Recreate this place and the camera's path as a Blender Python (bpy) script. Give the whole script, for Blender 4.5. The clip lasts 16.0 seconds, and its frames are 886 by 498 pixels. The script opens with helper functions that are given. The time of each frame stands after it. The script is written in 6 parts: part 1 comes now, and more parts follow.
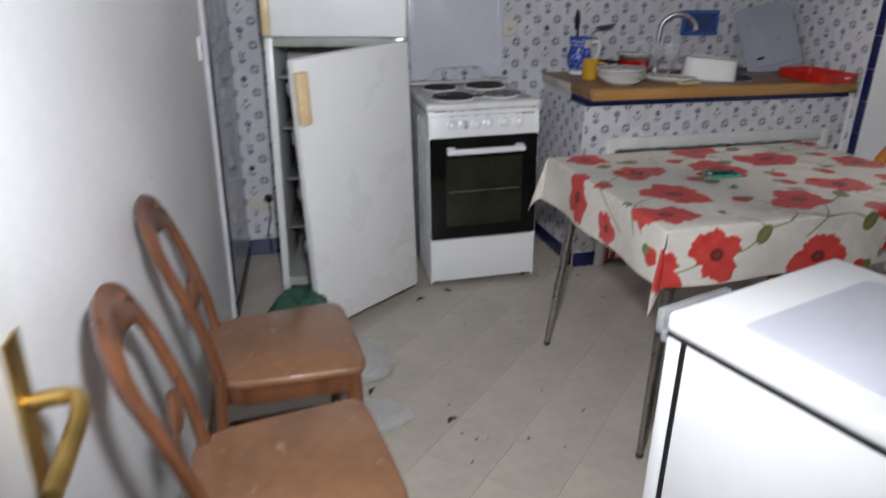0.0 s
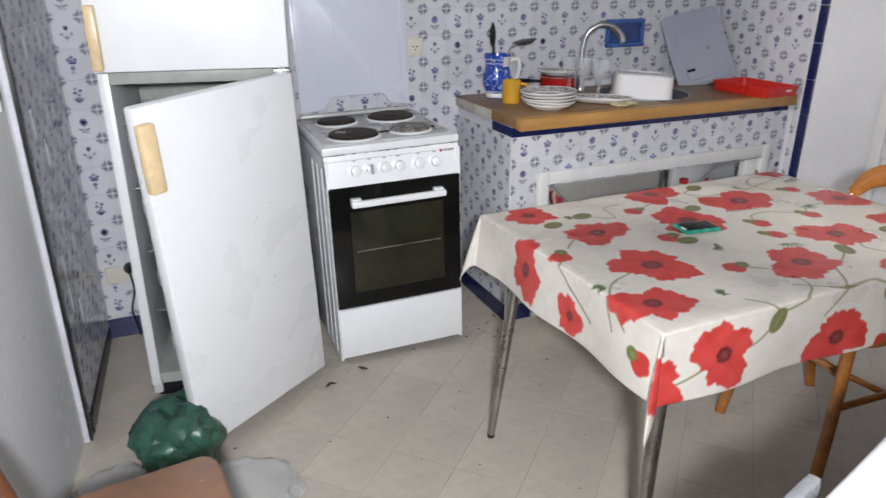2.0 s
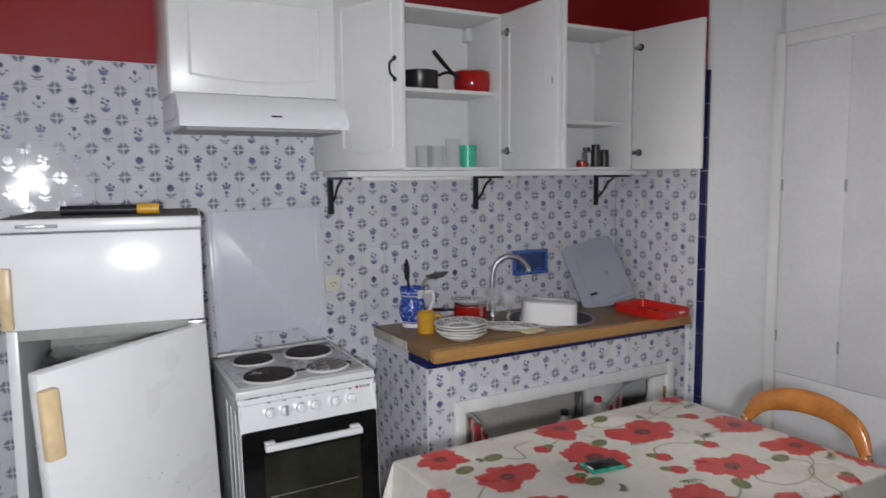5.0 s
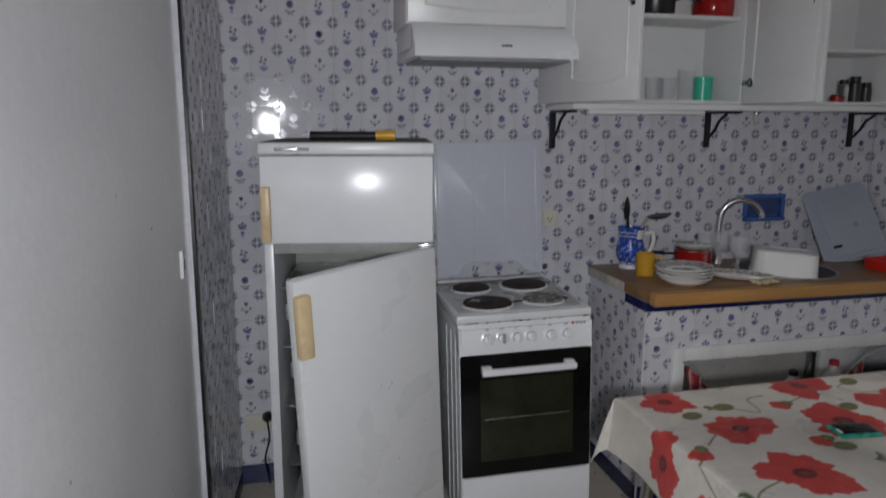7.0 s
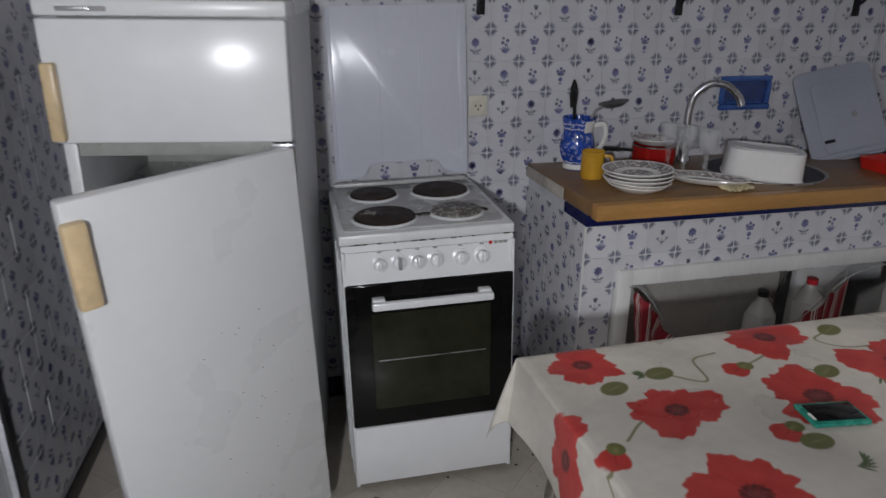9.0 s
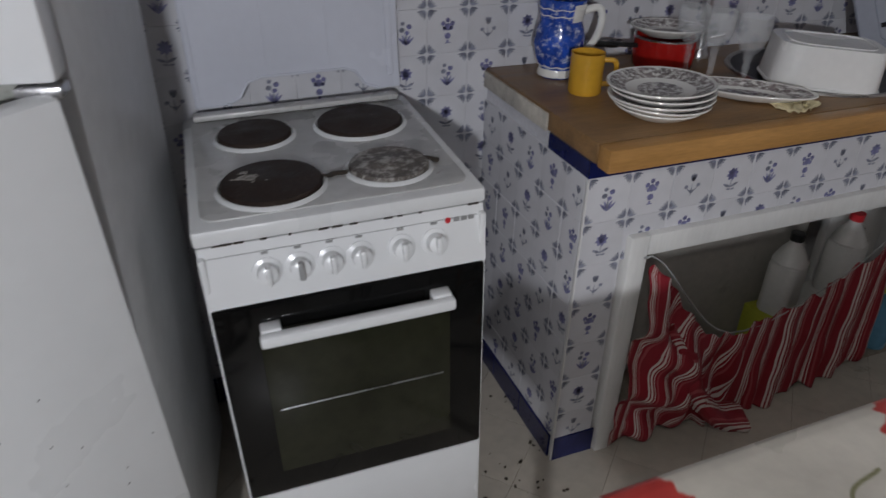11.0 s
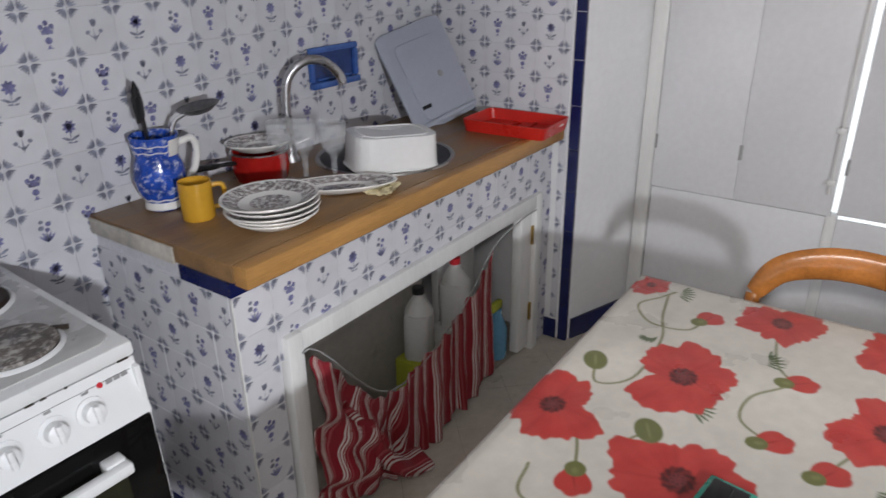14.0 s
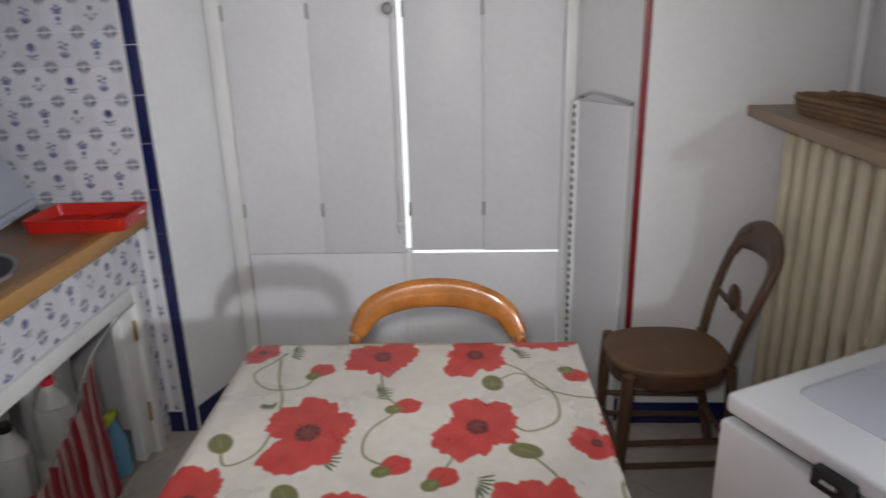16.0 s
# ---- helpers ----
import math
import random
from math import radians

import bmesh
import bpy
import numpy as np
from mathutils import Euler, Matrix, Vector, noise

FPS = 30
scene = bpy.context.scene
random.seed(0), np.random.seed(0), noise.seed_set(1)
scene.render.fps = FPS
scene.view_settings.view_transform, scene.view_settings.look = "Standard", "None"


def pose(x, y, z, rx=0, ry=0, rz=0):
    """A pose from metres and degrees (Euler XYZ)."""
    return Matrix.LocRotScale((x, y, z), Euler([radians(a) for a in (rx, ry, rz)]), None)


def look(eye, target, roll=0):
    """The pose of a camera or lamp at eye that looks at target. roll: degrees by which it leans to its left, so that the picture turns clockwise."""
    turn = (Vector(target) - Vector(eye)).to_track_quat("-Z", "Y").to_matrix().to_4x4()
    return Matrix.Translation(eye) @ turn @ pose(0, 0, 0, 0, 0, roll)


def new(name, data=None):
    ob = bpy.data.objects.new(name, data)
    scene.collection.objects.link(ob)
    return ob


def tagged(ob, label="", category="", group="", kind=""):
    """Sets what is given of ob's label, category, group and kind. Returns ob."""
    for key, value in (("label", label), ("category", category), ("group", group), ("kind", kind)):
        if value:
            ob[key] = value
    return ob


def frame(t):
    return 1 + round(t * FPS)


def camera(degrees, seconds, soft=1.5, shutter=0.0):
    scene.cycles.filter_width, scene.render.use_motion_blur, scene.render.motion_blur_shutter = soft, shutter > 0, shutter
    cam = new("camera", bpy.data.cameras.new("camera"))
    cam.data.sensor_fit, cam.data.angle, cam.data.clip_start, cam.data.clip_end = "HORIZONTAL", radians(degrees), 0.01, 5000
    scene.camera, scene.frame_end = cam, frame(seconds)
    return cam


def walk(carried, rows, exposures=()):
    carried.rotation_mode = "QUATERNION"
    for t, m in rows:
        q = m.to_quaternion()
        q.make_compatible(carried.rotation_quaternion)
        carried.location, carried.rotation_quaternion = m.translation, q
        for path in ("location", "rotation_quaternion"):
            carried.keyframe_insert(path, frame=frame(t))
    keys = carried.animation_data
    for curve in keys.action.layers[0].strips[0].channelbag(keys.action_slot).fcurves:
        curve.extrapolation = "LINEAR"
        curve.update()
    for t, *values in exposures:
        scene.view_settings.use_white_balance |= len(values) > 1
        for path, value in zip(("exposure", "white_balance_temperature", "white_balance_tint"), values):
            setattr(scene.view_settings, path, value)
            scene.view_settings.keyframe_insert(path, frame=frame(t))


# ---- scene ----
cam = camera(64.8, 16.0, 1.5, 0.5)
PATH = [
    (0, (-0.302, -0.137, 1.42), (0.187, 1.646, 0.659), 0.9),
    (0.5, (-0.21, 0.033, 1.45), (0.393, 1.818, 0.779), 0.4),
    (1, (-0.172, 0.164, 1.429), (0.394, 1.924, 0.667), 0.7),
    (1.5, (-0.16, 0.357, 1.433), (0.512, 2.083, 0.678), 0.4),
    (2, (-0.147, 0.452, 1.43), (0.597, 2.151, 0.68), 0.1),
    (2.5, (-0.114, 0.459, 1.455), (0.764, 2.083, 0.685), -0.2),
    (3, (-0.105, 0.435, 1.513), (0.877, 2.053, 0.867), -0.4),
    (3.5, (-0.069, 0.418, 1.548), (0.973, 2.036, 1.0), -0.3),
    (3.7, (-0.082, 0.414, 1.557), (0.99, 2.031, 1.07), 0.0),
    (5.8, (-0.13, 0.379, 1.581), (0.644, 2.219, 1.455), -0.0),
    (6, (-0.146, 0.392, 1.576), (0.558, 2.26, 1.448), 0.0),
    (6.5, (-0.169, 0.406, 1.573), (0.357, 2.326, 1.376), 0.0),
    (7, (-0.188, 0.444, 1.536), (0.264, 2.358, 1.176), 0.2),
    (7.5, (-0.203, 0.503, 1.515), (0.236, 2.39, 1.017), 0.5),
    (8, (-0.154, 0.611, 1.477), (0.376, 2.441, 0.87), 1.1),
    (8.5, (0.065, 0.767, 1.473), (0.569, 2.604, 0.864), 0.6),
    (8.7, (0.145, 0.825, 1.489), (0.617, 2.663, 0.858), 0.4),
    (11, (0.432, 1.721, 1.411), (1.067, 3.316, 0.384), 1.2),
    (11.5, (0.472, 1.811, 1.46), (1.348, 3.351, 0.532), 1.3),
    (12, (0.458, 1.863, 1.451), (1.623, 3.217, 0.551), 0.5),
    (12.5, (0.39, 1.785, 1.466), (1.75, 2.967, 0.597), -0.3),
    (13, (0.372, 1.735, 1.465), (1.783, 2.864, 0.607), -0.4),
    (13.5, (0.362, 1.715, 1.479), (1.792, 2.836, 0.643), -0.4),
    (14, (0.378, 1.68, 1.496), (1.865, 2.749, 0.693), -0.8),
    (14.5, (0.371, 1.631, 1.505), (1.958, 2.591, 0.757), -1.0),
    (15, (0.366, 1.601, 1.51), (2.101, 2.337, 0.842), -0.9),
    (15.5, (0.376, 1.626, 1.518), (2.226, 2.029, 0.874), -1.1),
    (16, (0.372, 1.629, 1.516), (2.263, 1.724, 0.871), -1.5),
]
EXPOSURES = [(0.0, -1.4), (0.5, -1.05), (1.0, -0.75), (2.0, -0.6), (3.5, -0.78), (5.8, -1.2), (6.5, -1.5), (7.0, -1.9), (8.5, -1.75), (10.8, -1.55), (11.5, -1.7), (12.0, -1.1), (12.5, -0.95), (13.0, -0.82), (14.5, -0.8), (15.0, -0.8), (15.5, -0.85), (16.0, -0.95)]
walk(cam, [(t, look(eye, target, roll)) for t, eye, target, roll in PATH], EXPOSURES)

# ---- light: daylight behind the shutters, and fixed lamps for the torch carried on the walk ----
world = bpy.data.worlds.new("sky")
scene.world = world
world.use_nodes = True
sky = world.node_tree.nodes.new("ShaderNodeTexSky")
sky.sky_type, sky.sun_disc = "NISHITA", False
sky.sun_elevation, sky.sun_rotation = radians(35), radians(200)
world.node_tree.nodes["Background"].inputs[1].default_value = 0.1
world.node_tree.links.new(sky.outputs[0], world.node_tree.nodes["Background"].inputs[0])


def torch_stand_in(place, target, watts, radius, cone, colour):
    """Fixed stand-in for the moving hand light of the walk: a soft wide beam."""
    data = bpy.data.lights.new("torch_stand_in", "SPOT")
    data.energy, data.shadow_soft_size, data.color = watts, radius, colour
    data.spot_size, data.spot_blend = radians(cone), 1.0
    new("torch_stand_in", data).matrix_world = look(place, target)


# two fixed places on the early and late path, both lit throughout
torch_stand_in((-0.22, 0.14, 1.56), (0.40, 2.5, 0.74), 390, 0.05, 138, (0.925, 0.945, 1.0))
torch_stand_in((0.40, 1.66, 1.57), (3.0, 1.74, 1.14), 148, 0.04, 80, (1.0, 0.965, 0.93))
# added fill for the counter front and the floor below it
torch_stand_in((0.43, 1.74, 1.57), (1.68, 2.82, 0.25), 34, 0.04, 58, (1.0, 0.965, 0.93))


# ---- materials ----
def material(name, colour, rough=0.5, metal=0.0, vary=0.12, scale=4.0, grain=60.0, bump=0.15, stain=None,
             stretch=(1, 1, 1), spec=0.5, coat=0.0, per_object=0.0, stain_at=0.62):
    """A node material with broad stains, fine grain, uneven gloss and fine relief."""
    m = bpy.data.materials.new(name)
    m.use_nodes = True
    nodes, link = m.node_tree.nodes, m.node_tree.links.new
    b = nodes["Principled BSDF"]
    b.inputs["Metallic"].default_value = metal
    b.inputs["Specular IOR Level"].default_value = spec
    b.inputs["Coat Weight"].default_value = coat
    b.inputs["Coat Roughness"].default_value = 0.08
    at = nodes.new("ShaderNodeTexCoord")
    mp = nodes.new("ShaderNodeMapping")
    mp.inputs["Scale"].default_value = stretch
    link(at.outputs["Object"], mp.inputs["Vector"])
    broad, fine = nodes.new("ShaderNodeTexNoise"), nodes.new("ShaderNodeTexNoise")
    broad.inputs["Scale"].default_value, broad.inputs["Detail"].default_value = scale, 5
    fine.inputs["Scale"].default_value, fine.inputs["Detail"].default_value = grain, 3
    link(mp.outputs[0], broad.inputs["Vector"])
    link(mp.outputs[0], fine.inputs["Vector"])
    ramp = nodes.new("ShaderNodeMapRange")
    ramp.inputs[1].default_value, ramp.inputs[2].default_value = 0.3, 0.7
    ramp.inputs[3].default_value, ramp.inputs[4].default_value = 1 - vary, 1 + vary
    link(broad.outputs["Fac"], ramp.inputs[0])
    ramp2 = nodes.new("ShaderNodeMapRange")
    ramp2.inputs[1].default_value, ramp2.inputs[2].default_value = 0.3, 0.7
    ramp2.inputs[3].default_value, ramp2.inputs[4].default_value = 1 - vary / 2, 1 + vary / 2
    link(fine.outputs["Fac"], ramp2.inputs[0])
    both = nodes.new("ShaderNodeMath")
    both.operation = "MULTIPLY"
    link(ramp.outputs[0], both.inputs[0])
    link(ramp2.outputs[0], both.inputs[1])
    last = both
    if per_object:
        info, r3 = nodes.new("ShaderNodeObjectInfo"), nodes.new("ShaderNodeMapRange")
        r3.inputs[3].default_value, r3.inputs[4].default_value = 1 - per_object, 1 + per_object
        link(info.outputs["Random"], r3.inputs[0])
        last = nodes.new("ShaderNodeMath")
        last.operation = "MULTIPLY"
        link(both.outputs[0], last.inputs[0])
        link(r3.outputs[0], last.inputs[1])
    tint = nodes.new("ShaderNodeVectorMath")
    tint.operation = "SCALE"
    tint.inputs[0].default_value = colour
    link(last.outputs[0], tint.inputs["Scale"])
    out = tint.outputs[0]
    if stain:
        spot = nodes.new("ShaderNodeTexNoise")
        spot.inputs["Scale"].default_value, spot.inputs["Detail"].default_value = scale * 2.7, 8
        spot.inputs["Roughness"].default_value = 0.7
        link(mp.outputs[0], spot.inputs["Vector"])
        cut = nodes.new("ShaderNodeMapRange")
        cut.inputs[1].default_value, cut.inputs[2].default_value = stain_at, stain_at + 0.12
        link(spot.outputs["Fac"], cut.inputs[0])
        mix = nodes.new("ShaderNodeMix")
        mix.data_type = "RGBA"
        link(cut.outputs[0], mix.inputs["Factor"])
        link(out, mix.inputs["A"])
        mix.inputs["B"].default_value = (*stain, 1)
        out = mix.outputs["Result"]
    link(out, b.inputs["Base Color"])
    rr = nodes.new("ShaderNodeMapRange")
    rr.inputs[1].default_value, rr.inputs[2].default_value = 0.3, 0.7
    rr.inputs[3].default_value, rr.inputs[4].default_value = max(rough * 0.8, 0.02), min(rough * 1.25, 1)
    link(broad.outputs["Fac"], rr.inputs[0])
    link(rr.outputs[0], b.inputs["Roughness"])
    if bump:
        bp = nodes.new("ShaderNodeBump")
        bp.inputs["Strength"].default_value, bp.inputs["Distance"].default_value = bump, 0.004
        link(fine.outputs["Fac"], bp.inputs["Height"])
        link(bp.outputs[0], b.inputs["Normal"])
    return m


def glassy(name, colour, rough=0.03, ior=1.45):
    m = bpy.data.materials.new(name)
    m.use_nodes = True
    b = m.node_tree.nodes["Principled BSDF"]
    b.inputs["Base Color"].default_value = (*colour, 1)
    b.inputs["Transmission Weight"].default_value = 1
    b.inputs["Roughness"].default_value = rough
    b.inputs["IOR"].default_value = ior
    return m


def film(name, colour, alpha, rough=0.15):
    """Thin plastic film, partly see-through."""
    m = material(name, colour, rough, vary=0.2, scale=14, grain=90, bump=0.5)
    m.node_tree.nodes["Principled BSDF"].inputs["Alpha"].default_value = alpha
    return m


def striped(name, axis, base, light, mid, width):
    """Woven stripes across one axis of the thing's own space, carried by a UV map."""
    m = material(name, base, 0.9, vary=0.18, scale=9, grain=180, bump=0.25)
    nodes, link = m.node_tree.nodes, m.node_tree.links.new
    b = nodes["Principled BSDF"]
    uv, sep = nodes.new("ShaderNodeUVMap"), nodes.new("ShaderNodeSeparateXYZ")
    uv.uv_map = "weave"
    link(uv.outputs[0], sep.inputs[0])
    saw = nodes.new("ShaderNodeMath")
    saw.operation = "FRACT"
    mul = nodes.new("ShaderNodeMath")
    mul.operation = "MULTIPLY"
    mul.inputs[1].default_value = 1 / width
    link(sep.outputs[axis], mul.inputs[0])
    link(mul.outputs[0], saw.inputs[0])
    ramp = nodes.new("ShaderNodeValToRGB")
    ramp.color_ramp.interpolation = "CONSTANT"
    e = ramp.color_ramp.elements
    e[0].position, e[0].color = 0, (*base, 1)
    e[1].position, e[1].color = 0.36, (*light, 1)
    for p, c in ((0.45, base), (0.52, light), (0.62, base), (0.70, light), (0.735, base), (0.84, mid), (0.93, base)):
        k = e.new(p)
        k.color = (*c, 1)
    link(saw.outputs[0], ramp.inputs[0])
    old = b.inputs["Base Color"].links[0].from_socket
    mix = nodes.new("ShaderNodeMix")
    mix.data_type, mix.blend_type = "RGBA", "MULTIPLY"
    mix.inputs["Factor"].default_value = 0.5
    link(ramp.outputs[0], mix.inputs["A"])
    link(old, mix.inputs["B"])
    mix2 = nodes.new("ShaderNodeMix")
    mix2.data_type = "RGBA"
    mix2.inputs["Factor"].default_value = 0.25
    link(ramp.outputs[0], mix2.inputs["A"])
    link(mix.outputs["Result"], mix2.inputs["B"])
    link(mix2.outputs["Result"], b.inputs["Base Color"])
    return m


def printed(name, layer, rough):
    """A print held in a colour layer of the mesh, with grime and gloss of its own."""
    m = material(name, (0.8, 0.8, 0.8), rough, vary=0.10, scale=5, grain=35, bump=0.2)
    nodes, link = m.node_tree.nodes, m.node_tree.links.new
    b = nodes["Principled BSDF"]
    old = b.inputs["Base Color"].links[0].from_socket
    att = nodes.new("ShaderNodeAttribute")
    att.attribute_name = layer
    mix = nodes.new("ShaderNodeMix")
    mix.data_type, mix.blend_type = "RGBA", "MULTIPLY"
    mix.inputs["Factor"].default_value = 1
    link(att.outputs["Color"], mix.inputs["A"])
    link(old, mix.inputs["B"])
    link(mix.outputs["Result"], b.inputs["Base Color"])
    return m


WHITE_WALL = material("white_wall_paint", (0.72, 0.72, 0.73), 0.45, vary=0.05, scale=2.2, grain=38, bump=0.25, stain=(0.5, 0.49, 0.47), stain_at=0.72)
CHIP_WHITE = material("bare_plaster", (0.84, 0.84, 0.83), 0.8, vary=0.06, scale=20)
RED_PAINT = material("red_wall_paint", (0.26, 0.008, 0.012), 0.55, vary=0.08, scale=3, grain=50, bump=0.2)
CEILING = material("ceiling_paint", (0.7, 0.7, 0.68), 0.8, vary=0.06)
GLAZE = material("tile_glaze", (0.61, 0.61, 0.642), 0.075, vary=0.05, scale=9, grain=26, bump=0.03, per_object=0.05, spec=0.12)
TILE_BLUE = material("tile_flower_blue", (0.19, 0.19, 0.345), 0.14, vary=0.35, scale=60, grain=160, bump=0.0)
TILE_DARK = material("tile_rosette_slate", (0.235, 0.245, 0.31), 0.14, vary=0.4, scale=70, grain=160, bump=0.0)
COBALT = material("cobalt_glaze", (0.010, 0.014, 0.075), 0.12, vary=0.2, scale=8, grain=40, bump=0.04, per_object=0.1)
GROUT = material("grout", (0.60, 0.60, 0.64), 0.9, vary=0.15, scale=6, grain=90)
FLOOR_TILE = material("floor_tile", (0.47, 0.428, 0.365), 0.38, vary=0.13, scale=3.2, grain=30, bump=0.1, stain=(0.27, 0.235, 0.19), per_object=0.04, stain_at=0.60)
WORN_PLASTER = material("worn_plaster", (0.47, 0.44, 0.39), 0.9, vary=0.2, scale=14, grain=70, stain=(0.30, 0.23, 0.16), stain_at=0.60)
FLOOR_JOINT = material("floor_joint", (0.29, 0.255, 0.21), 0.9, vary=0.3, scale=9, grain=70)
ENAMEL = material("white_enamel", (0.80, 0.81, 0.82), 0.22, vary=0.025, scale=3, grain=18, bump=0.008, stain=(0.55, 0.54, 0.5), stain_at=0.85)
ENAMEL_OLD = material("scuffed_white_enamel", (0.76, 0.77, 0.775), 0.28, vary=0.02, scale=4, grain=30, bump=0.01, stain=(0.36, 0.33, 0.29), stain_at=0.93)
FRIDGE_SIDE = material("fridge_side_steel", (0.62, 0.63, 0.64), 0.35, vary=0.08, scale=4, grain=30, bump=0.04)
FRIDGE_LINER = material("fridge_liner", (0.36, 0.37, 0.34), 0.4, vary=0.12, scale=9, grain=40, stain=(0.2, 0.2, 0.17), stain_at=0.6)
HANDLE_CREAM = material("yellowed_plastic", (0.70, 0.53, 0.31), 0.35, vary=0.12, scale=11, grain=60, bump=0.05)
GASKET = material("black_gasket", (0.02, 0.02, 0.022), 0.6, vary=0.2)
BLACK_GLASS = material("black_oven_glass", (0.006, 0.006, 0.006), 0.06, vary=0.1, bump=0.0, spec=0.25)
OVEN_PANE = material("smoked_oven_pane", (0.022, 0.023, 0.014), 0.08, vary=0.25, scale=7, grain=40, bump=0.0, spec=0.28)
HOB_STEEL = material("grimy_hob_enamel", (0.52, 0.52, 0.51), 0.28, vary=0.12, scale=9, grain=40, bump=0.08, stain=(0.16, 0.12, 0.09), stain_at=0.63)
HOTPLATE = material("rusted_iron_hotplate", (0.028, 0.018, 0.014), 0.6, vary=0.35, scale=22, grain=120, bump=0.3, stain=(0.06, 0.04, 0.03), stain_at=0.6, spec=0.25)
HOTPLATE_SPILT = material("hotplate_with_burnt_spill", (0.10, 0.085, 0.075), 0.55, vary=0.4, scale=18, grain=90, bump=0.4, stain=(0.42, 0.40, 0.37), stain_at=0.48)
CRUST = material("pale_crust", (0.36, 0.34, 0.31), 0.8, vary=0.4, scale=60, grain=200, bump=0.5, stain=(0.10, 0.08, 0.065), stain_at=0.5)
STEEL = material("brushed_steel", (0.55, 0.55, 0.56), 0.28, metal=1.0, vary=0.1, scale=12, grain=140, bump=0.04)
CHROME = material("dull_chrome_tube", (0.36, 0.34, 0.32), 0.30, metal=1.0, vary=0.2, scale=14, grain=120, bump=0.05)
DARK_IRON = material("dark_iron", (0.02, 0.02, 0.023), 0.45, metal=0.4, vary=0.25)
BRASS = material("tarnished_brass", (0.46, 0.31, 0.10), 0.35, metal=1.0, vary=0.25, scale=20)
LID_WHITE = material("pale_blue_white_lid", (0.64, 0.66, 0.74), 0.24, vary=0.03, scale=3, grain=40, bump=0.03)
WORKTOP = material("oiled_wood_worktop", (0.215, 0.122, 0.052), 0.38, vary=0.28, scale=2.5, grain=26, bump=0.12, stretch=(1, 9, 9), stain=(0.13, 0.075, 0.035), stain_at=0.62)
WORKTOP_EDGE = material("worn_wood_edge", (0.42, 0.22, 0.07), 0.4, vary=0.2, scale=3, grain=30, stretch=(1, 7, 7))
WHITE_WOOD = material("white_painted_wood", (0.68, 0.68, 0.67), 0.42, vary=0.06, scale=4, grain=40, bump=0.15, stretch=(3, 3, 0.6), stain=(0.42, 0.40, 0.36), stain_at=0.67)
SHUTTER_WHITE = material("white_shutter_paint", (0.66, 0.66, 0.68), 0.5, vary=0.05, scale=2.5, grain=45, bump=0.15, stain=(0.45, 0.44, 0.42), stain_at=0.7)
MELAMINE = material("white_melamine", (0.76, 0.76, 0.75), 0.35, vary=0.03, scale=4, grain=30, bump=0.04, stain=(0.55, 0.53, 0.5), stain_at=0.75)
CHAIR_WOOD = material("varnished_brown_wood", (0.125, 0.046, 0.019), 0.3, vary=0.3, scale=4, grain=40, bump=0.1, stretch=(6, 6, 1), coat=0.3)
CHAIR_SEAT = material("worn_brown_seat", (0.185, 0.092, 0.046), 0.36, vary=0.2, scale=6, grain=30, bump=0.22, stain=(0.36, 0.24, 0.17), stain_at=0.60, coat=0.25)
DARK_CHAIR_WOOD = material("dark_brown_wood", (0.085, 0.042, 0.024), 0.4, vary=0.3, scale=4, grain=40, stretch=(6, 6, 1))
DARK_SEAT = material("dark_rush_seat", (0.15, 0.082, 0.042), 0.6, vary=0.25, scale=8, grain=80, bump=0.3)
HONEY_WOOD = material("honey_varnished_wood", (0.34, 0.125, 0.028), 0.2, vary=0.28, scale=3, grain=26, bump=0.06, stretch=(5, 1, 5), coat=0.5)
SHELF_WOOD = material("pale_brown_shelf", (0.31, 0.22, 0.14), 0.45, vary=0.15, scale=4, grain=40, stretch=(1, 6, 6))
RADIATOR_CREAM = material("cream_radiator_paint", (0.62, 0.54, 0.40), 0.4, vary=0.08, scale=6, grain=40, stain=(0.35, 0.28, 0.19), stain_at=0.66)
CLOTH = printed("printed_oilcloth", "print", 0.3)
CURTAIN = striped("striped_curtain_cotton", 0, (0.235, 0.008, 0.018), (0.60, 0.54, 0.50), (0.33, 0.06, 0.07), 0.064)
BLACK_PLASTIC = material("black_plastic", (0.012, 0.012, 0.013), 0.3, vary=0.2)
GREEN_BAG = material("green_bag_plastic", (0.028, 0.085, 0.058), 0.3, vary=0.3, scale=20, grain=60, bump=0.5)
BLACK_BAG = material("black_bag_fabric", (0.006, 0.006, 0.007), 0.75, vary=0.3, bump=0.3)
CLEAR_BAG = film("clear_bag_plastic", (0.62, 0.62, 0.62), 0.34, 0.1)
CLEAR_PLASTIC = film("clear_hard_plastic", (0.72, 0.74, 0.76), 0.35, 0.08)
GLASS = glassy("drinking_glass", (0.97, 0.98, 0.98), 0.02)
CUT_GLASS = film("cut_glass", (0.80, 0.82, 0.84), 0.17, 0.05)
MINT = material("mint_plastic_cup", (0.05, 0.50, 0.33), 0.3, vary=0.08)
YELLOW = material("yellow_mug_glaze", (0.62, 0.34, 0.035), 0.2, vary=0.08, scale=12)
RED_POT = material("red_pot_enamel", (0.36, 0.012, 0.010), 0.12, vary=0.15, scale=8, bump=0.02)
RED_TRAY = material("red_tray_plastic", (0.50, 0.018, 0.012), 0.3, vary=0.08, scale=8)
PORCELAIN = material("white_porcelain", (0.78, 0.77, 0.74), 0.14, vary=0.04, bump=0.02)
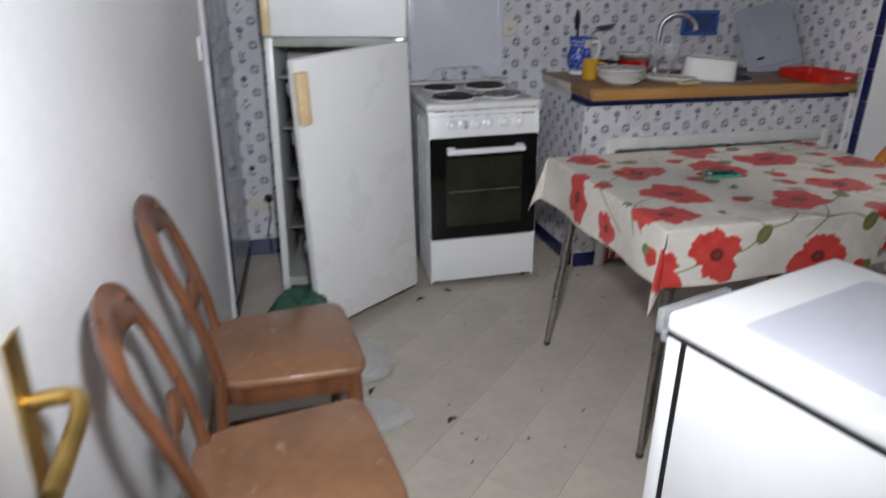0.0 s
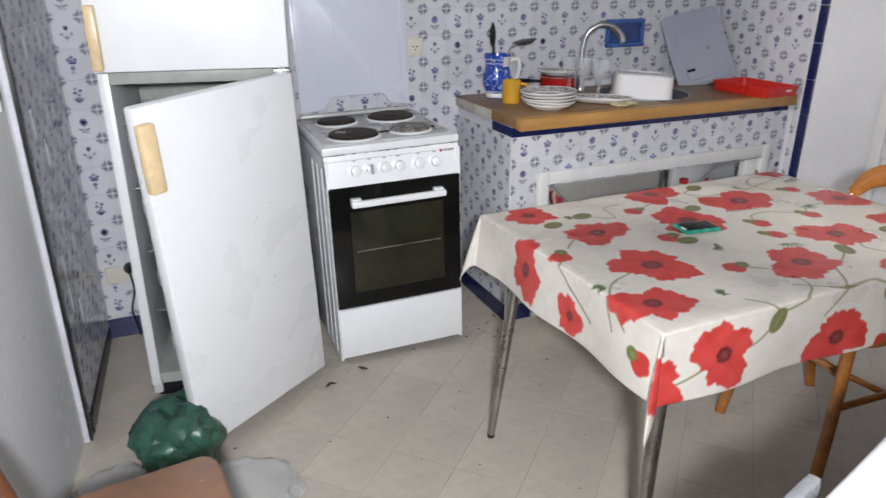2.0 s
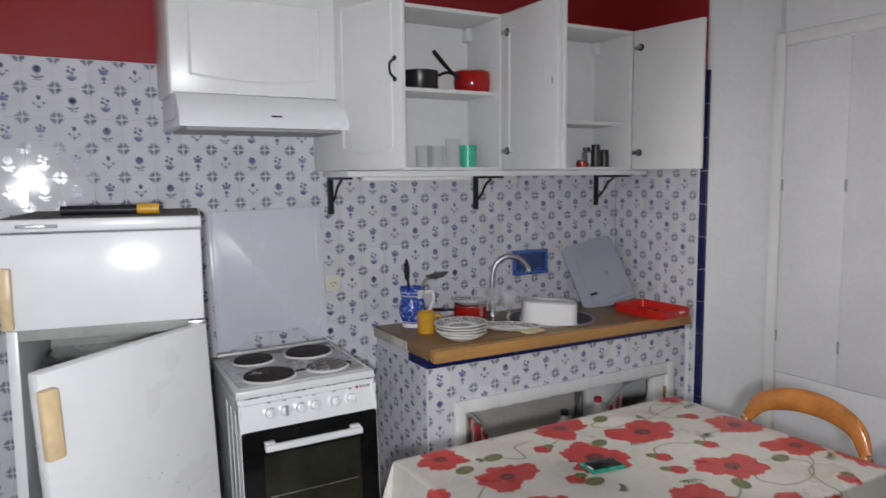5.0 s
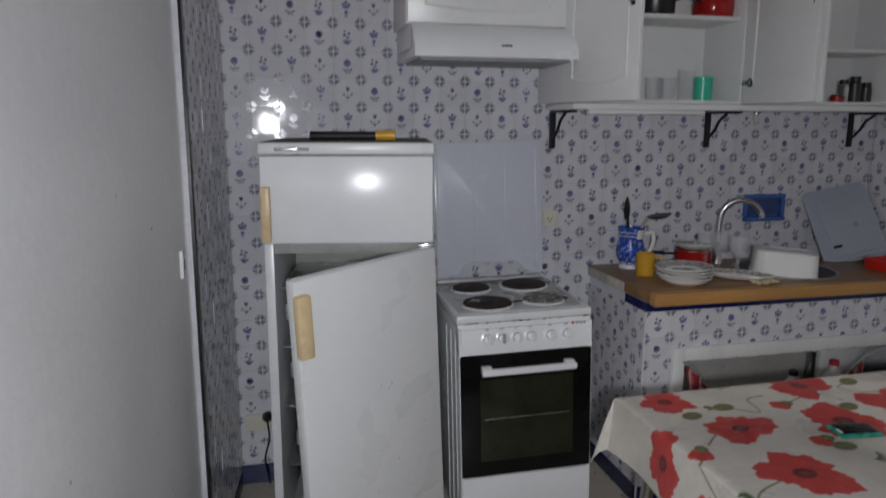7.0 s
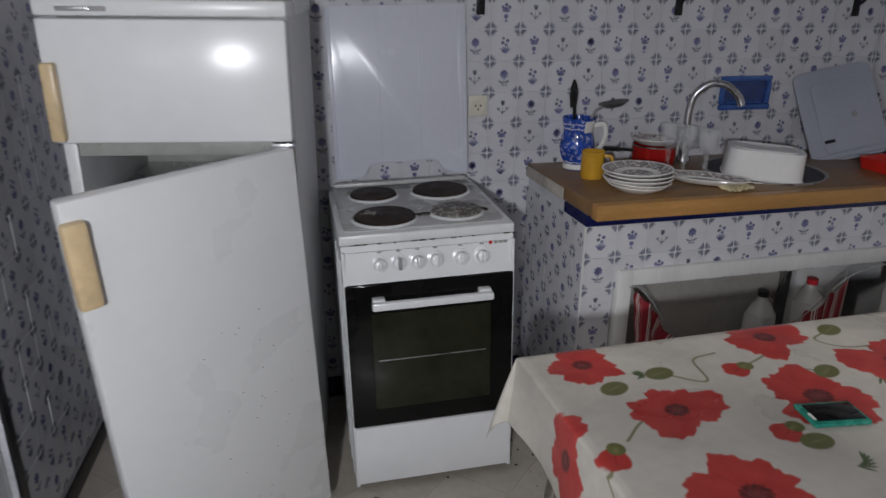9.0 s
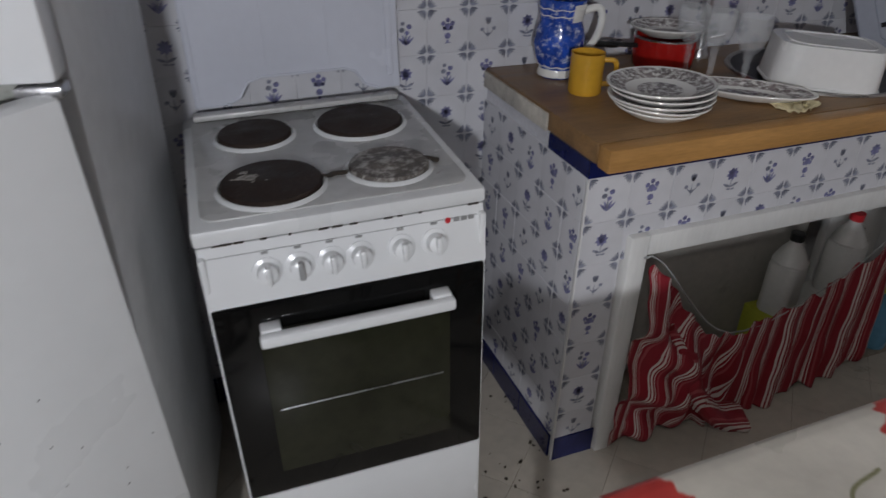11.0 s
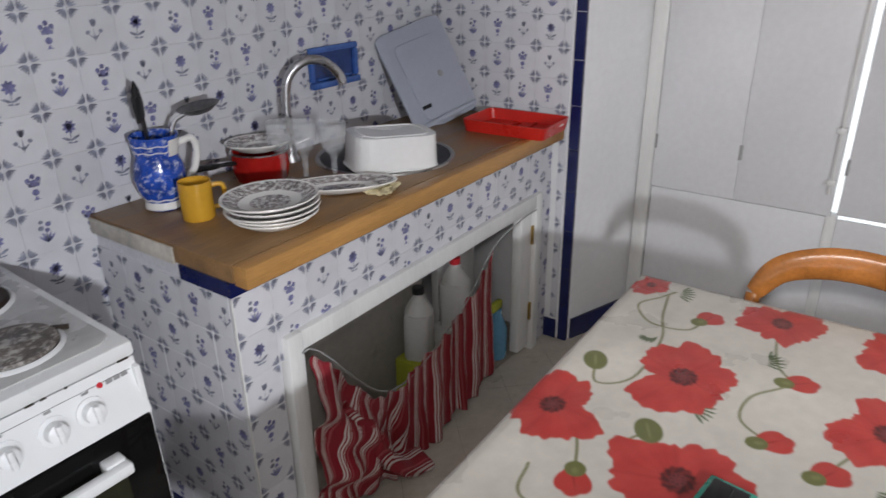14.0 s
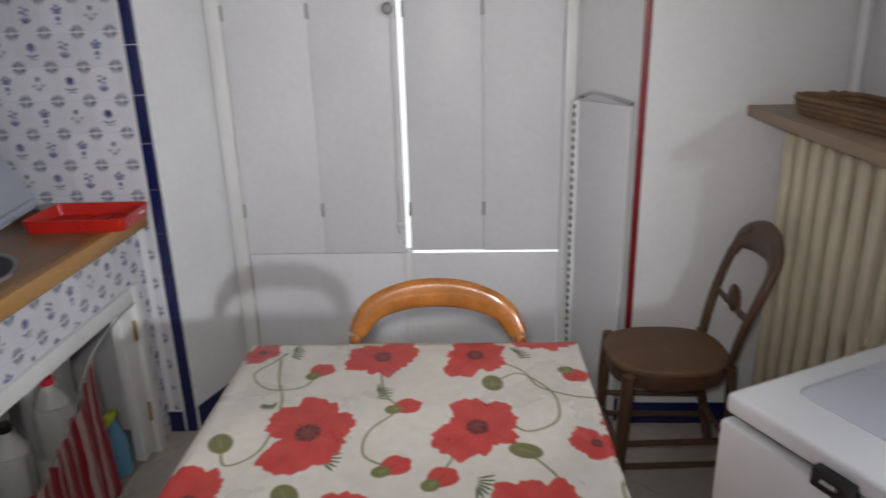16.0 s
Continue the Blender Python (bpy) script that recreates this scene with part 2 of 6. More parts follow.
PLATE_PRINT = material("plate_print_brown", (0.20, 0.17, 0.17), 0.16, vary=0.4, scale=38, grain=150, bump=0.0, stain=(0.74, 0.73, 0.70), stain_at=0.47)
JUG_BLUE = material("jug_blue_glaze", (0.018, 0.065, 0.36), 0.14, vary=0.45, scale=21, grain=90, bump=0.02, stain=(0.58, 0.63, 0.74), stain_at=0.525)
CLEAR_HANDLE = film("clear_handle_plastic", (0.36, 0.37, 0.38), 0.6, 0.12)
SKIMMER_STEEL = material("tarnished_steel", (0.10, 0.10, 0.105), 0.4, metal=0.3, vary=0.3, scale=30)
GREY_PLASTIC = material("grey_blue_plastic", (0.36, 0.385, 0.45), 0.35, vary=0.05, scale=5)
BASIN_WHITE = material("white_plastic_basin", (0.82, 0.82, 0.81), 0.25, vary=0.03)
BLUE_NICHE = material("blue_soap_niche_glaze", (0.045, 0.115, 0.36), 0.12, vary=0.15, scale=15)
# the niche glaze darkened, with the hollow's shade put into the colour
NICHE_SHADED = material("shaded_blue_niche_glaze", (0.018, 0.045, 0.17), 0.15, vary=0.2, scale=15)
SPONGE = material("yellow_cloth", (0.66, 0.58, 0.36), 0.9, vary=0.15, scale=30, grain=140, bump=0.6)
SOCKET_CREAM = material("cream_socket_plastic", (0.68, 0.65, 0.55), 0.35, vary=0.04)
JUG_PLASTIC = material("white_bottle_plastic", (0.66, 0.66, 0.64), 0.35, vary=0.06)
BLUE_BOTTLE = material("blue_spray_bottle", (0.12, 0.30, 0.46), 0.25, vary=0.1)
YELLOW_GREEN = material("yellow_green_plastic", (0.42, 0.45, 0.05), 0.4, vary=0.1)
RED_CAP = material("red_cap_plastic", (0.5, 0.02, 0.03), 0.35, vary=0.05)
RED_EDGE = material("red_edge_paint", (0.22, 0.008, 0.015), 0.4, vary=0.15)
PRINT_GREY = material("grey_print", (0.30, 0.30, 0.30), 0.5, vary=0.1)
PRINT_RED = material("red_print", (0.5, 0.01, 0.02), 0.5, vary=0.05)
SPICE = material("dark_jar_content", (0.03, 0.03, 0.03), 0.4, vary=0.3)
WICKER = material("wicker", (0.20, 0.12, 0.06), 0.7, vary=0.3, scale=30, grain=120, bump=0.6)
TEAL_CASE = material("teal_packet", (0.02, 0.22, 0.16), 0.25, vary=0.2, scale=30)
DUST = material("grey_dust", (0.13, 0.12, 0.11), 0.9, vary=0.3, scale=9, grain=90, stain=(0.06, 0.055, 0.05), stain_at=0.55)
DEBRIS = material("dark_crumbs", (0.04, 0.03, 0.022), 0.9, vary=0.4, scale=40)
PATCH_GREY = material("grey_cement_face", (0.20, 0.19, 0.175), 0.8, vary=0.2, scale=4, grain=40)
PALE_BOARD = material("pale_grey_board", (0.40, 0.385, 0.35), 0.6, vary=0.12, scale=4, grain=40, stain=(0.26, 0.24, 0.20), stain_at=0.62)
DAY = bpy.data.materials.new("daylight_backdrop")
DAY.use_nodes = True
DAY.node_tree.nodes["Principled BSDF"].inputs["Emission Color"].default_value = (0.93, 0.97, 1.0, 1)
DAY.node_tree.nodes["Principled BSDF"].inputs["Emission Strength"].default_value = 2.2


# ---- mesh helpers ----
def thing(name, label, category, m=None, group="", kind=""):
    ob = new(name)
    ob.empty_display_size = 0.05
    ob.matrix_world = m if m is not None else Matrix()
    return tagged(ob, label, category, group, kind)


def finish(bm, smooth):
    bmesh.ops.recalc_face_normals(bm, faces=bm.faces)
    for f in bm.faces:
        f.smooth = smooth
    if smooth:
        for e in bm.edges:
            e.smooth = len(e.link_faces) == 2 and e.calc_face_angle(0) < radians(40)


def part(name, bm, mats, parent=None, label="", smooth=True, m=None):
    finish(bm, smooth)
    me = bpy.data.meshes.new(name)
    bm.to_mesh(me)
    bm.free()
    for one in mats if isinstance(mats, (list, tuple)) else (mats,):
        me.materials.append(one)
    ob = new(name, me)
    ob.parent = parent
    if m is not None:
        ob.matrix_basis = m
    return tagged(ob, label)


def solid(name, bm, mats, label, category, kind="", group="", smooth=True, m=None):
    return tagged(part(name, bm, mats, None, label, smooth, m), label, category, group, kind)


def box(x0, x1, y0, y1, z0, z1, bevel=0.0, bm=None, steps=2, mat=0):
    bm = bm or bmesh.new()
    made = bmesh.ops.create_cube(bm, size=1)["verts"]
    for v in made:
        v.co = Vector(((x0 + x1) / 2 + v.co.x * (x1 - x0), (y0 + y1) / 2 + v.co.y * (y1 - y0), (z0 + z1) / 2 + v.co.z * (z1 - z0)))
    faces = {f for v in made for f in v.link_faces}
    for f in faces:
        f.material_index = mat
    if bevel:
        edges = {e for f in faces for e in f.edges}
        bmesh.ops.bevel(bm, geom=list(edges), offset=bevel, segments=steps, affect="EDGES", profile=0.5)
    return bm


def prism(points, axis, lo, hi, bevel=0.0, bm=None, mat=0, steps=2):
    """An outline in the plane across axis, drawn out from lo to hi."""
    bm = bm or bmesh.new()

    def at(p, h):
        q = list(p)
        q.insert(axis, h)
        return q
    a = [bm.verts.new(at(p, lo)) for p in points]
    b = [bm.verts.new(at(p, hi)) for p in points]
    n = len(points)
    faces = [bm.faces.new(a), bm.faces.new(b)]
    for i in range(n):
        faces.append(bm.faces.new((a[i], a[(i + 1) % n], b[(i + 1) % n], b[i])))
    for f in faces:
        f.material_index = mat
    if bevel:
        rim = [e for f in faces[:2] for e in f.edges]
        bmesh.ops.recalc_face_normals(bm, faces=faces)
        bmesh.ops.bevel(bm, geom=rim, offset=bevel, segments=steps, affect="EDGES", profile=0.5)
    return bm


def lathe(profile, n=28, bm=None, centre=(0, 0), mat=0):
    """A turned shape from (radius, height) pairs about a vertical axis."""
    bm = bm or bmesh.new()
    rings = []
    for r, z in profile:
        if r < 1e-5:
            rings.append([bm.verts.new((centre[0], centre[1], z))])
        else:
            rings.append([bm.verts.new((centre[0] + r * math.cos(2 * math.pi * i / n), centre[1] + r * math.sin(2 * math.pi * i / n), z)) for i in range(n)])
    for a, b in zip(rings, rings[1:]):
        for i in range(n):
            q = [a[i % len(a)], a[(i + 1) % len(a)], b[(i + 1) % len(b)], b[i % len(b)]]
            q = list(dict.fromkeys(q))
            if len(q) > 2:
                bm.faces.new(q).material_index = mat
    return bm


def sweep(points, radius, n=10, bm=None, flat=1.0, up=(0, 0, 1), mat=0):
    """A round or flattened rod along points; radius is one number or one for each point."""
    bm = bm or bmesh.new()
    pts = [Vector(p) for p in points]
    radii = list(radius) if isinstance(radius, (list, tuple)) else [radius] * len(pts)
    rings = []
    for i, p in enumerate(pts):
        way = (pts[min(i + 1, len(pts) - 1)] - pts[max(i - 1, 0)]).normalized()
        side = way.cross(Vector(up))
        if side.length < 1e-3:
            side = way.cross(Vector((1, 0, 0)))
        side.normalize()
        over = side.cross(way)
        rings.append([bm.verts.new(p + radii[i] * (math.cos(2 * math.pi * k / n) * side + flat * math.sin(2 * math.pi * k / n) * over)) for k in range(n)])
    for a, b in zip(rings, rings[1:]):
        for k in range(n):
            bm.faces.new((a[k], a[(k + 1) % n], b[(k + 1) % n], b[k])).material_index = mat
    bm.faces.new(rings[0]).material_index = mat
    bm.faces.new(rings[-1]).material_index = mat
    return bm


def arc(points, steps=8):
    """A smooth line through the points."""
    p = [Vector(q) for q in points]
    p = [2 * p[0] - p[1]] + p + [2 * p[-1] - p[-2]]
    line = []
    for i in range(1, len(p) - 2):
        for k in range(steps):
            t = k / steps
            a, b, c, d = p[i - 1:i + 3]
            line.append(0.5 * (2 * b + (c - a) * t + (2 * a - 5 * b + 4 * c - d) * t * t + (3 * b - a - 3 * c + d) * t ** 3))
    return line + [p[-2]]


def rounded(w, d, r, n=5):
    """The outline of a rectangle w by d, centred, with round corners."""
    pts = []
    for cx, cy, a0 in ((w / 2 - r, d / 2 - r, 0), (-w / 2 + r, d / 2 - r, 90), (-w / 2 + r, -d / 2 + r, 180), (w / 2 - r, -d / 2 + r, 270)):
        for k in range(n + 1):
            a = radians(a0 + 90 * k / n)
            pts.append((cx + r * math.cos(a), cy + r * math.sin(a)))
    return pts


def tube_shell(outer, inner, n=28, bm=None):
    """A turned vessel: the outer profile up, then the inner one down."""
    return lathe(list(outer) + list(inner)[::-1], n, bm)


# ---- the large structure ----
BACK, TOP = 3.335, 2.62
LEFT_TILE = pose(-0.452, 2.62, 0, 0, 0, 85.2 - 90)
RETURN_X = 2.665

wall_north = solid("wall_north", box(-0.75, 3.2, BACK + 0.006, BACK + 0.16, 0, TOP), GROUT, "tiled kitchen wall with a red painted band above", "wall", "structure", smooth=False)
part("paint_band", box(-0.45, RETURN_X, BACK - 0.004, BACK + 0.006, 2.026, TOP - 0.002), RED_PAINT, wall_north, "dark red painted band", False)
wall_west = solid("wall_west", prism([(-0.462, 2.612), (-0.985, -1.6), (-1.15, -1.6), (-0.72, 2.612)], 2, 0, TOP), WHITE_WALL, "white painted wall with scuffs and small chips", "wall", "structure", smooth=False)
part("corner_edge", box(-0.474, -0.461, 2.604, 2.617, 0, 2.10, 0.003), WHITE_WOOD, wall_west, "worn white corner strip")
wall_west_2 = solid("wall_west_2", prism([(-0.446, 2.618), (-0.386, 3.34), (-0.68, 3.34), (-0.68, 2.618)], 2, 0, TOP), GROUT, "tiled wall beside the fridge", "wall", "structure", smooth=False)
part("paint_band", prism([(-0.443, 2.62), (-0.384, 3.33), (-0.40, 3.33), (-0.46, 2.62)], 2, 2.026, TOP - 0.002), RED_PAINT, wall_west_2, "dark red painted band", False)
part("edge_strip", prism([(-0.437, 2.6185), (-0.4355, 2.652), (-0.46, 2.652), (-0.46, 2.6185)], 2, 0, 2.024, 0.002), BLACK_PLASTIC, wall_west_2, "near-black edge tiles")
part("baseboard", prism([(-0.432, 2.658), (-0.382, 3.32), (-0.40, 3.32), (-0.45, 2.658)], 2, 0, 0.06, 0.003), BLACK_PLASTIC, wall_west_2, "near-black baseboard")
wall_return = solid("wall_return", prism([(RETURN_X + 0.006, 2.72), (RETURN_X + 0.006, BACK), (3.2, BACK), (3.2, 2.60), (3.02, 2.60)], 2, 0, TOP), WHITE_WALL, "white window reveal wall with a tiled kitchen side", "wall", "structure", smooth=False)
part("paint_band", box(RETURN_X - 0.004, RETURN_X + 0.006, 2.73, BACK - 0.004, 2.026, TOP - 0.002), RED_PAINT, wall_return, "dark red painted band", False)
wall_east = solid("wall_east", box(3.06, 3.24, 1.25, 2.62, 2.25, TOP), WHITE_WALL, "white wall over the shuttered window", "wall", "structure", smooth=False)
wall_east_2 = solid("wall_east_2", prism([(2.735, 1.072), (2.735, 0.3), (3.2, 0.3), (3.2, 1.258), (3.02, 1.258)], 2, 0, TOP), WHITE_WALL, "white wall beside the window", "wall", "structure", smooth=False)
part("red_edge", box(2.724, 2.742, 1.064, 1.086, 0.1, TOP - 0.01, 0.004), RED_EDGE, wall_east_2, "dark red painted corner edge")
part("baseboard", prism([(2.75, 1.090), (3.02, 1.266), (3.01, 1.283), (2.735, 1.102)], 2, 0, 0.09), COBALT, wall_east_2, "dark blue baseboard")
part("baseboard", box(2.722, 2.735, 0.47, 1.062, 0, 0.085, 0.003), COBALT, wall_east_2, "dark blue baseboard")
part("baseboard", prism([(2.69, 2.706), (3.02, 2.585), (3.025, 2.60), (2.695, 2.72)], 2, 0, 0.09), COBALT, wall_return, "dark blue baseboard")
wall_south = solid("wall_south", prism([(1.82, 0.41), (2.74, 0.41), (2.74, -0.02), (0.48, -0.02), (0.48, 0.10), (1.82, 0.10)], 2, 0, TOP), WHITE_WALL, "white painted wall behind the radiator", "wall", "structure", smooth=False)
wall_south_2 = solid("wall_south_2", box(-1.2, 0.60, -1.72, -1.6, 0, TOP), WHITE_WALL, "white painted wall of the passage", "wall", "structure", smooth=False)
wall_passage = solid("wall_passage", box(0.48, 0.60, -1.6, -0.02, 0, TOP), WHITE_WALL, "white painted wall of the passage", "wall", "structure", smooth=False)
ceiling = solid("ceiling", prism([(-1.2, -1.75), (0.62, -1.75), (0.62, -0.04), (3.24, -0.04), (3.24, 3.5), (-1.2, 3.5)], 2, TOP, TOP + 0.12), CEILING, "plain white ceiling", "ceiling", "structure", smooth=False)
floor = solid("floor", prism([(-1.2, -1.75), (0.62, -1.75), (0.62, -0.04), (3.24, -0.04), (3.24, 3.5), (-1.2, 3.5)], 2, -0.1, -0.0015), FLOOR_JOINT, "worn beige tiled floor with dark joints", "floor", "structure", smooth=False)


chip_at = random.Random(21)
for k in range(22):
    y, z = chip_at.gauss(2.47, 0.045), abs(chip_at.gauss(0.20, 0.07)) + 0.02
    if k > 15:
        y, z = chip_at.uniform(1.7, 2.4), chip_at.uniform(0.3, 1.5)
    r = chip_at.uniform(0.004, 0.015) if k < 16 else chip_at.uniform(0.002, 0.005)
    ring = [(r * chip_at.uniform(0.5, 1.1) * math.cos(2 * math.pi * i / 9), 1.4 * r * chip_at.uniform(0.5, 1.1) * math.sin(2 * math.pi * i / 9)) for i in range(9)]
    part("paint_chip", prism(ring, 0, 0, 0.0016), CHIP_WHITE if k < 16 else PRINT_GREY, wall_west, "bare white chip" if k < 16 else "", False, pose(-0.4635 - (2.612 - min(y, 2.59)) * 0.1242, min(y, 2.59), z, 0, 0, -7.1))


# ---- the shuttered window ----
def window():
    w = thing("window_1", "tall window closed by white panelled shutters with daylight at the joint", "window", kind="structure")
    x = 3.0
    part("window_frame", box(x - 0.015, x + 0.05, 2.545, 2.600, 0.0, 2.25, 0.006), WHITE_WOOD, w)
    part("window_frame", box(x - 0.015, x + 0.05, 1.258, 1.303, 0.0, 2.25, 0.006), WHITE_WOOD, w)
    part("window_frame", box(x - 0.012, x + 0.05, 1.303, 2.545, 2.19, 2.25, 0.006), WHITE_WOOD, w)
    part("panel", box(x + 0.004, x + 0.014, 1.305, 1.884, 0.0, 0.601, 0.004), SHUTTER_WHITE, w, "plain white lower panel")
    part("panel", box(x + 0.004, x + 0.04, 1.920, 2.543, 0.0, 0.603, 0.004), SHUTTER_WHITE, w, "plain white lower panel")
    part("mullion", box(x + 0.002, x + 0.05, 1.884, 1.920, 0.0, 0.610, 0.003), WHITE_WOOD, w)
    for y0, y1, lift in ((1.306, 1.6, 0.007), (1.6, 1.887, 0.010), (1.907, 2.231, 0.001), (2.231, 2.544, 0.001)):
        leaf = part("shutter_leaf", box(x - 0.004, x + 0.022, y0, y1, 0.606 + lift, 2.185, 0.004), SHUTTER_WHITE, w)
        for z in (0.76, 1.50):
            part("hinge", box(x - 0.008, x - 0.003, y1 - 0.007, y1 + 0.004, z, z + 0.055, 0.001), PRINT_GREY, leaf)
    bolt = part("bolt", sweep([(x - 0.02, 1.922, 0.69), (x - 0.02, 1.922, 2.17)], 0.005, 8), WHITE_WOOD, w, "white painted espagnolette bolt")
    for z in (0.72, 0.90, 1.50, 1.56):
        part("bolt_guide", box(x - 0.028, x - 0.003, 1.909, 1.937, z, z + 0.022, 0.004), WHITE_WOOD, bolt)
    part("knob", lathe([(0, 0), (0.016, 0.004), (0.021, 0.016), (0.014, 0.028), (0, 0.031)], 16), PRINT_GREY, bolt, "", True, pose(x - 0.03, 1.932, 1.53, 0, -90, 0))
    part("pane", box(3.14, 3.145, 1.30, 2.55, 0.2, 2.2), GLASS, w, "clear glass behind the shutters").visible_shadow = False


window()
backdrop = solid("backdrop", box(4.6, 4.62, -1, 5, -1, 4), DAY, "pale daylight outside the window", "daylight", "structure", smooth=False)


# ---- upper cabinets, hood ----
def pull(parent, m):
    bm = sweep(arc([(0, 0, -0.035), (0, -0.022, -0.02), (0, -0.026, 0), (0, -0.022, 0.02), (0, 0, 0.035)], 4), 0.005, 8)
    lathe([(0, -0.048), (0.010, -0.040), (0.006, -0.030), (0, -0.028)], 10, bm)
    lathe([(0, 0.028), (0.006, 0.030), (0.010, 0.040), (0, 0.048)], 10, bm)
    return part("pull", bm, DARK_IRON, parent, "dark ornate metal pull", True, m)


def cabinet_door(parent, hinge_x, angle, left, w=0.392, z0=1.61, z1=2.30, y=3.045):
    """A door hung at hinge_x on the cabinet's front; angle: degrees that it stands open."""
    turn = pose(hinge_x, y, 0, 0, 0, -angle if left else angle)
    s = 1 if left else -1
    xs = sorted((0.0, s * w))
    door = part("door", box(xs[0], xs[1], -0.019, 0, z0, z1, 0.003), MELAMINE, parent, "open white door", True, turn)
    c = (xs[0] + xs[1]) / 2
    pts = [(c - w * 0.36, z0 + 0.085)] + [(c + w * 0.36 * (2 * k / 10 - 1), z0 + 0.085 - 0.022 * math.sin(math.pi * k / 10)) for k in range(1, 10)] + [(c + w * 0.36, z0 + 0.085), (c + w * 0.36, z1 - 0.075), (c - w * 0.36, z1 - 0.075)]
    for p0, p1 in zip(pts, pts[1:] + pts[:1]):
        if (p0[0] - p1[0]) ** 2 + (p0[1] - p1[1]) ** 2 > 1e-6:
            part("moulding", sweep([(p0[0], -0.0185, p0[1]), (p1[0], -0.0185, p1[1])], 0.006, 6), MELAMINE, door)
    pull(door, Matrix.Translation((s * (w - 0.035), -0.02, z0 + 0.36)))
    for z in (z0 + 0.085, z1 - 0.085):
        h = part("hinge", box(min(0.006 * s, 0.055 * s), max(0.006 * s, 0.055 * s), 0.001, 0.014, z - 0.010, z + 0.010, 0.003), STEEL, door, "steel cup hinge")
        part("hinge_cup", lathe([(0.017, 0), (0.017, 0.006), (0, 0.008)], 14), DARK_IRON, h, "", True, pose(s * 0.045, 0.001, z, -90, 0, 0))
    return door


def wall_cabinet(x0, x1, angles, shelf_z, label):
    c = thing("wall_cabinet", label, "cabinet", group="wall cabinets")
    y0, y1, z0, z1 = 3.05, 3.331, 1.61, 2.30
    part("side_panel", box(x0, x0 + 0.016, y0, y1, z0, z1, 0.001), MELAMINE, c)
    part("side_panel", box(x1 - 0.016, x1, y0, y1, z0, z1, 0.001), MELAMINE, c)
    part("top_panel", box(x0 + 0.016, x1 - 0.016, y0, y1, z1 - 0.016, z1, 0.001), MELAMINE, c)
    part("bottom_panel", box(x0 + 0.016, x1 - 0.016, y0, y1, z0, z0 + 0.014, 0.001), MELAMINE, c)
    part("back_panel", box(x0 + 0.016, x1 - 0.016, y1 - 0.005, y1, z0 + 0.014, z1 - 0.016), MELAMINE, c)
    part("shelf", box(x0 + 0.017, x1 - 0.017, y0 + 0.03, y1 - 0.006, shelf_z - 0.016, shelf_z, 0.001), MELAMINE, c)
    for x, s in ((x0 + 0.016, 1), (x1 - 0.016, -1)):
        part("batten", box(min(x, x + s * 0.03), max(x, x + s * 0.03), y1 - 0.05, y1 - 0.006, z1 - 0.08, z1 - 0.018, 0.002), MELAMINE, c)
    cabinet_door(c, x0 + 0.004, angles[0], True)
    cabinet_door(c, x1 - 0.004, angles[1], False)


wall_cabinet(0.912, 1.706, (73, 90), 1.962, "white wall cabinet with both doors standing open")
wall_cabinet(1.710, 2.504, (84, 98), 1.850, "white wall cabinet with open doors and spice jars")
hood_cabinet = thing("wall_cabinet", "closed white cabinet over the cooker hood", "cabinet")
part("body", box(0.286, 0.903, 3.05, 3.331, 1.885, 2.295, 0.002), MELAMINE, hood_cabinet)
flap = part("door", box(0.288, 0.901, 3.028, 3.048, 1.888, 2.293, 0.003), MELAMINE, hood_cabinet, "white door with an arched moulding")
edge = [(0.355 + 0.48 * k / 12, 1.955 - 0.022 * math.sin(math.pi * k / 12)) for k in range(13)] + [(0.835, 2.225), (0.355, 2.225)]
for p0, p1 in zip(edge, edge[1:] + edge[:1]):
    part("moulding", sweep([(p0[0], 3.0285, p0[1]), (p1[0], 3.0285, p1[1])], 0.006, 6), MELAMINE, flap)

hood = thing("cooker_hood", "white slim cooker hood with a small dark mark", "cooker hood")
part("body", box(0.30, 0.945, 3.03, 3.331, 1.80, 1.884, 0.003), ENAMEL, hood)
part("visor", prism([(3.03, 1.884), (2.99, 1.855), (2.955, 1.80), (2.955, 1.765), (3.33, 1.765), (3.33, 1.798), (3.029, 1.799)], 0, 0.300, 0.948, 0.003), ENAMEL, hood, "curved white visor")
part("filter", box(0.33, 0.92, 3.0, 3.30, 1.755, 1.765), PRINT_GREY, hood, "grey metal grease filter")
part("trade_mark", box(0.622, 0.662, 2.9535, 2.9555, 1.804, 1.810), DARK_IRON, hood, "small dark plain mark")

wall_shelf = thing("wall_shelf", "white shelf board on black iron brackets", "shelf")
part("board", box(0.945, 2.60, 3.035, 3.331, 1.584, 1.608, 0.003), MELAMINE, wall_shelf)
part("lamp_tube", box(1.03, 1.55, 3.07, 3.11, 1.566, 1.584, 0.006), MELAMINE, wall_shelf, "slim white under-shelf lamp, unlit")
for x in (0.979, 1.736, 2.515):
    b = part("bracket", box(x - 0.014, x + 0.014, 3.322, 3.332, 1.42, 1.583, 0.002), DARK_IRON, wall_shelf, "black iron bracket")
    part("arm", box(x - 0.014, x + 0.014, 3.10, 3.322, 1.573, 1.583, 0.002), DARK_IRON, b)
    part("brace", sweep(arc([(x, 3.32, 1.46), (x, 3.27, 1.50), (x, 3.24, 1.54), (x, 3.19, 1.57)], 4), 0.006, 8, up=(1, 0, 0)), DARK_IRON, b)
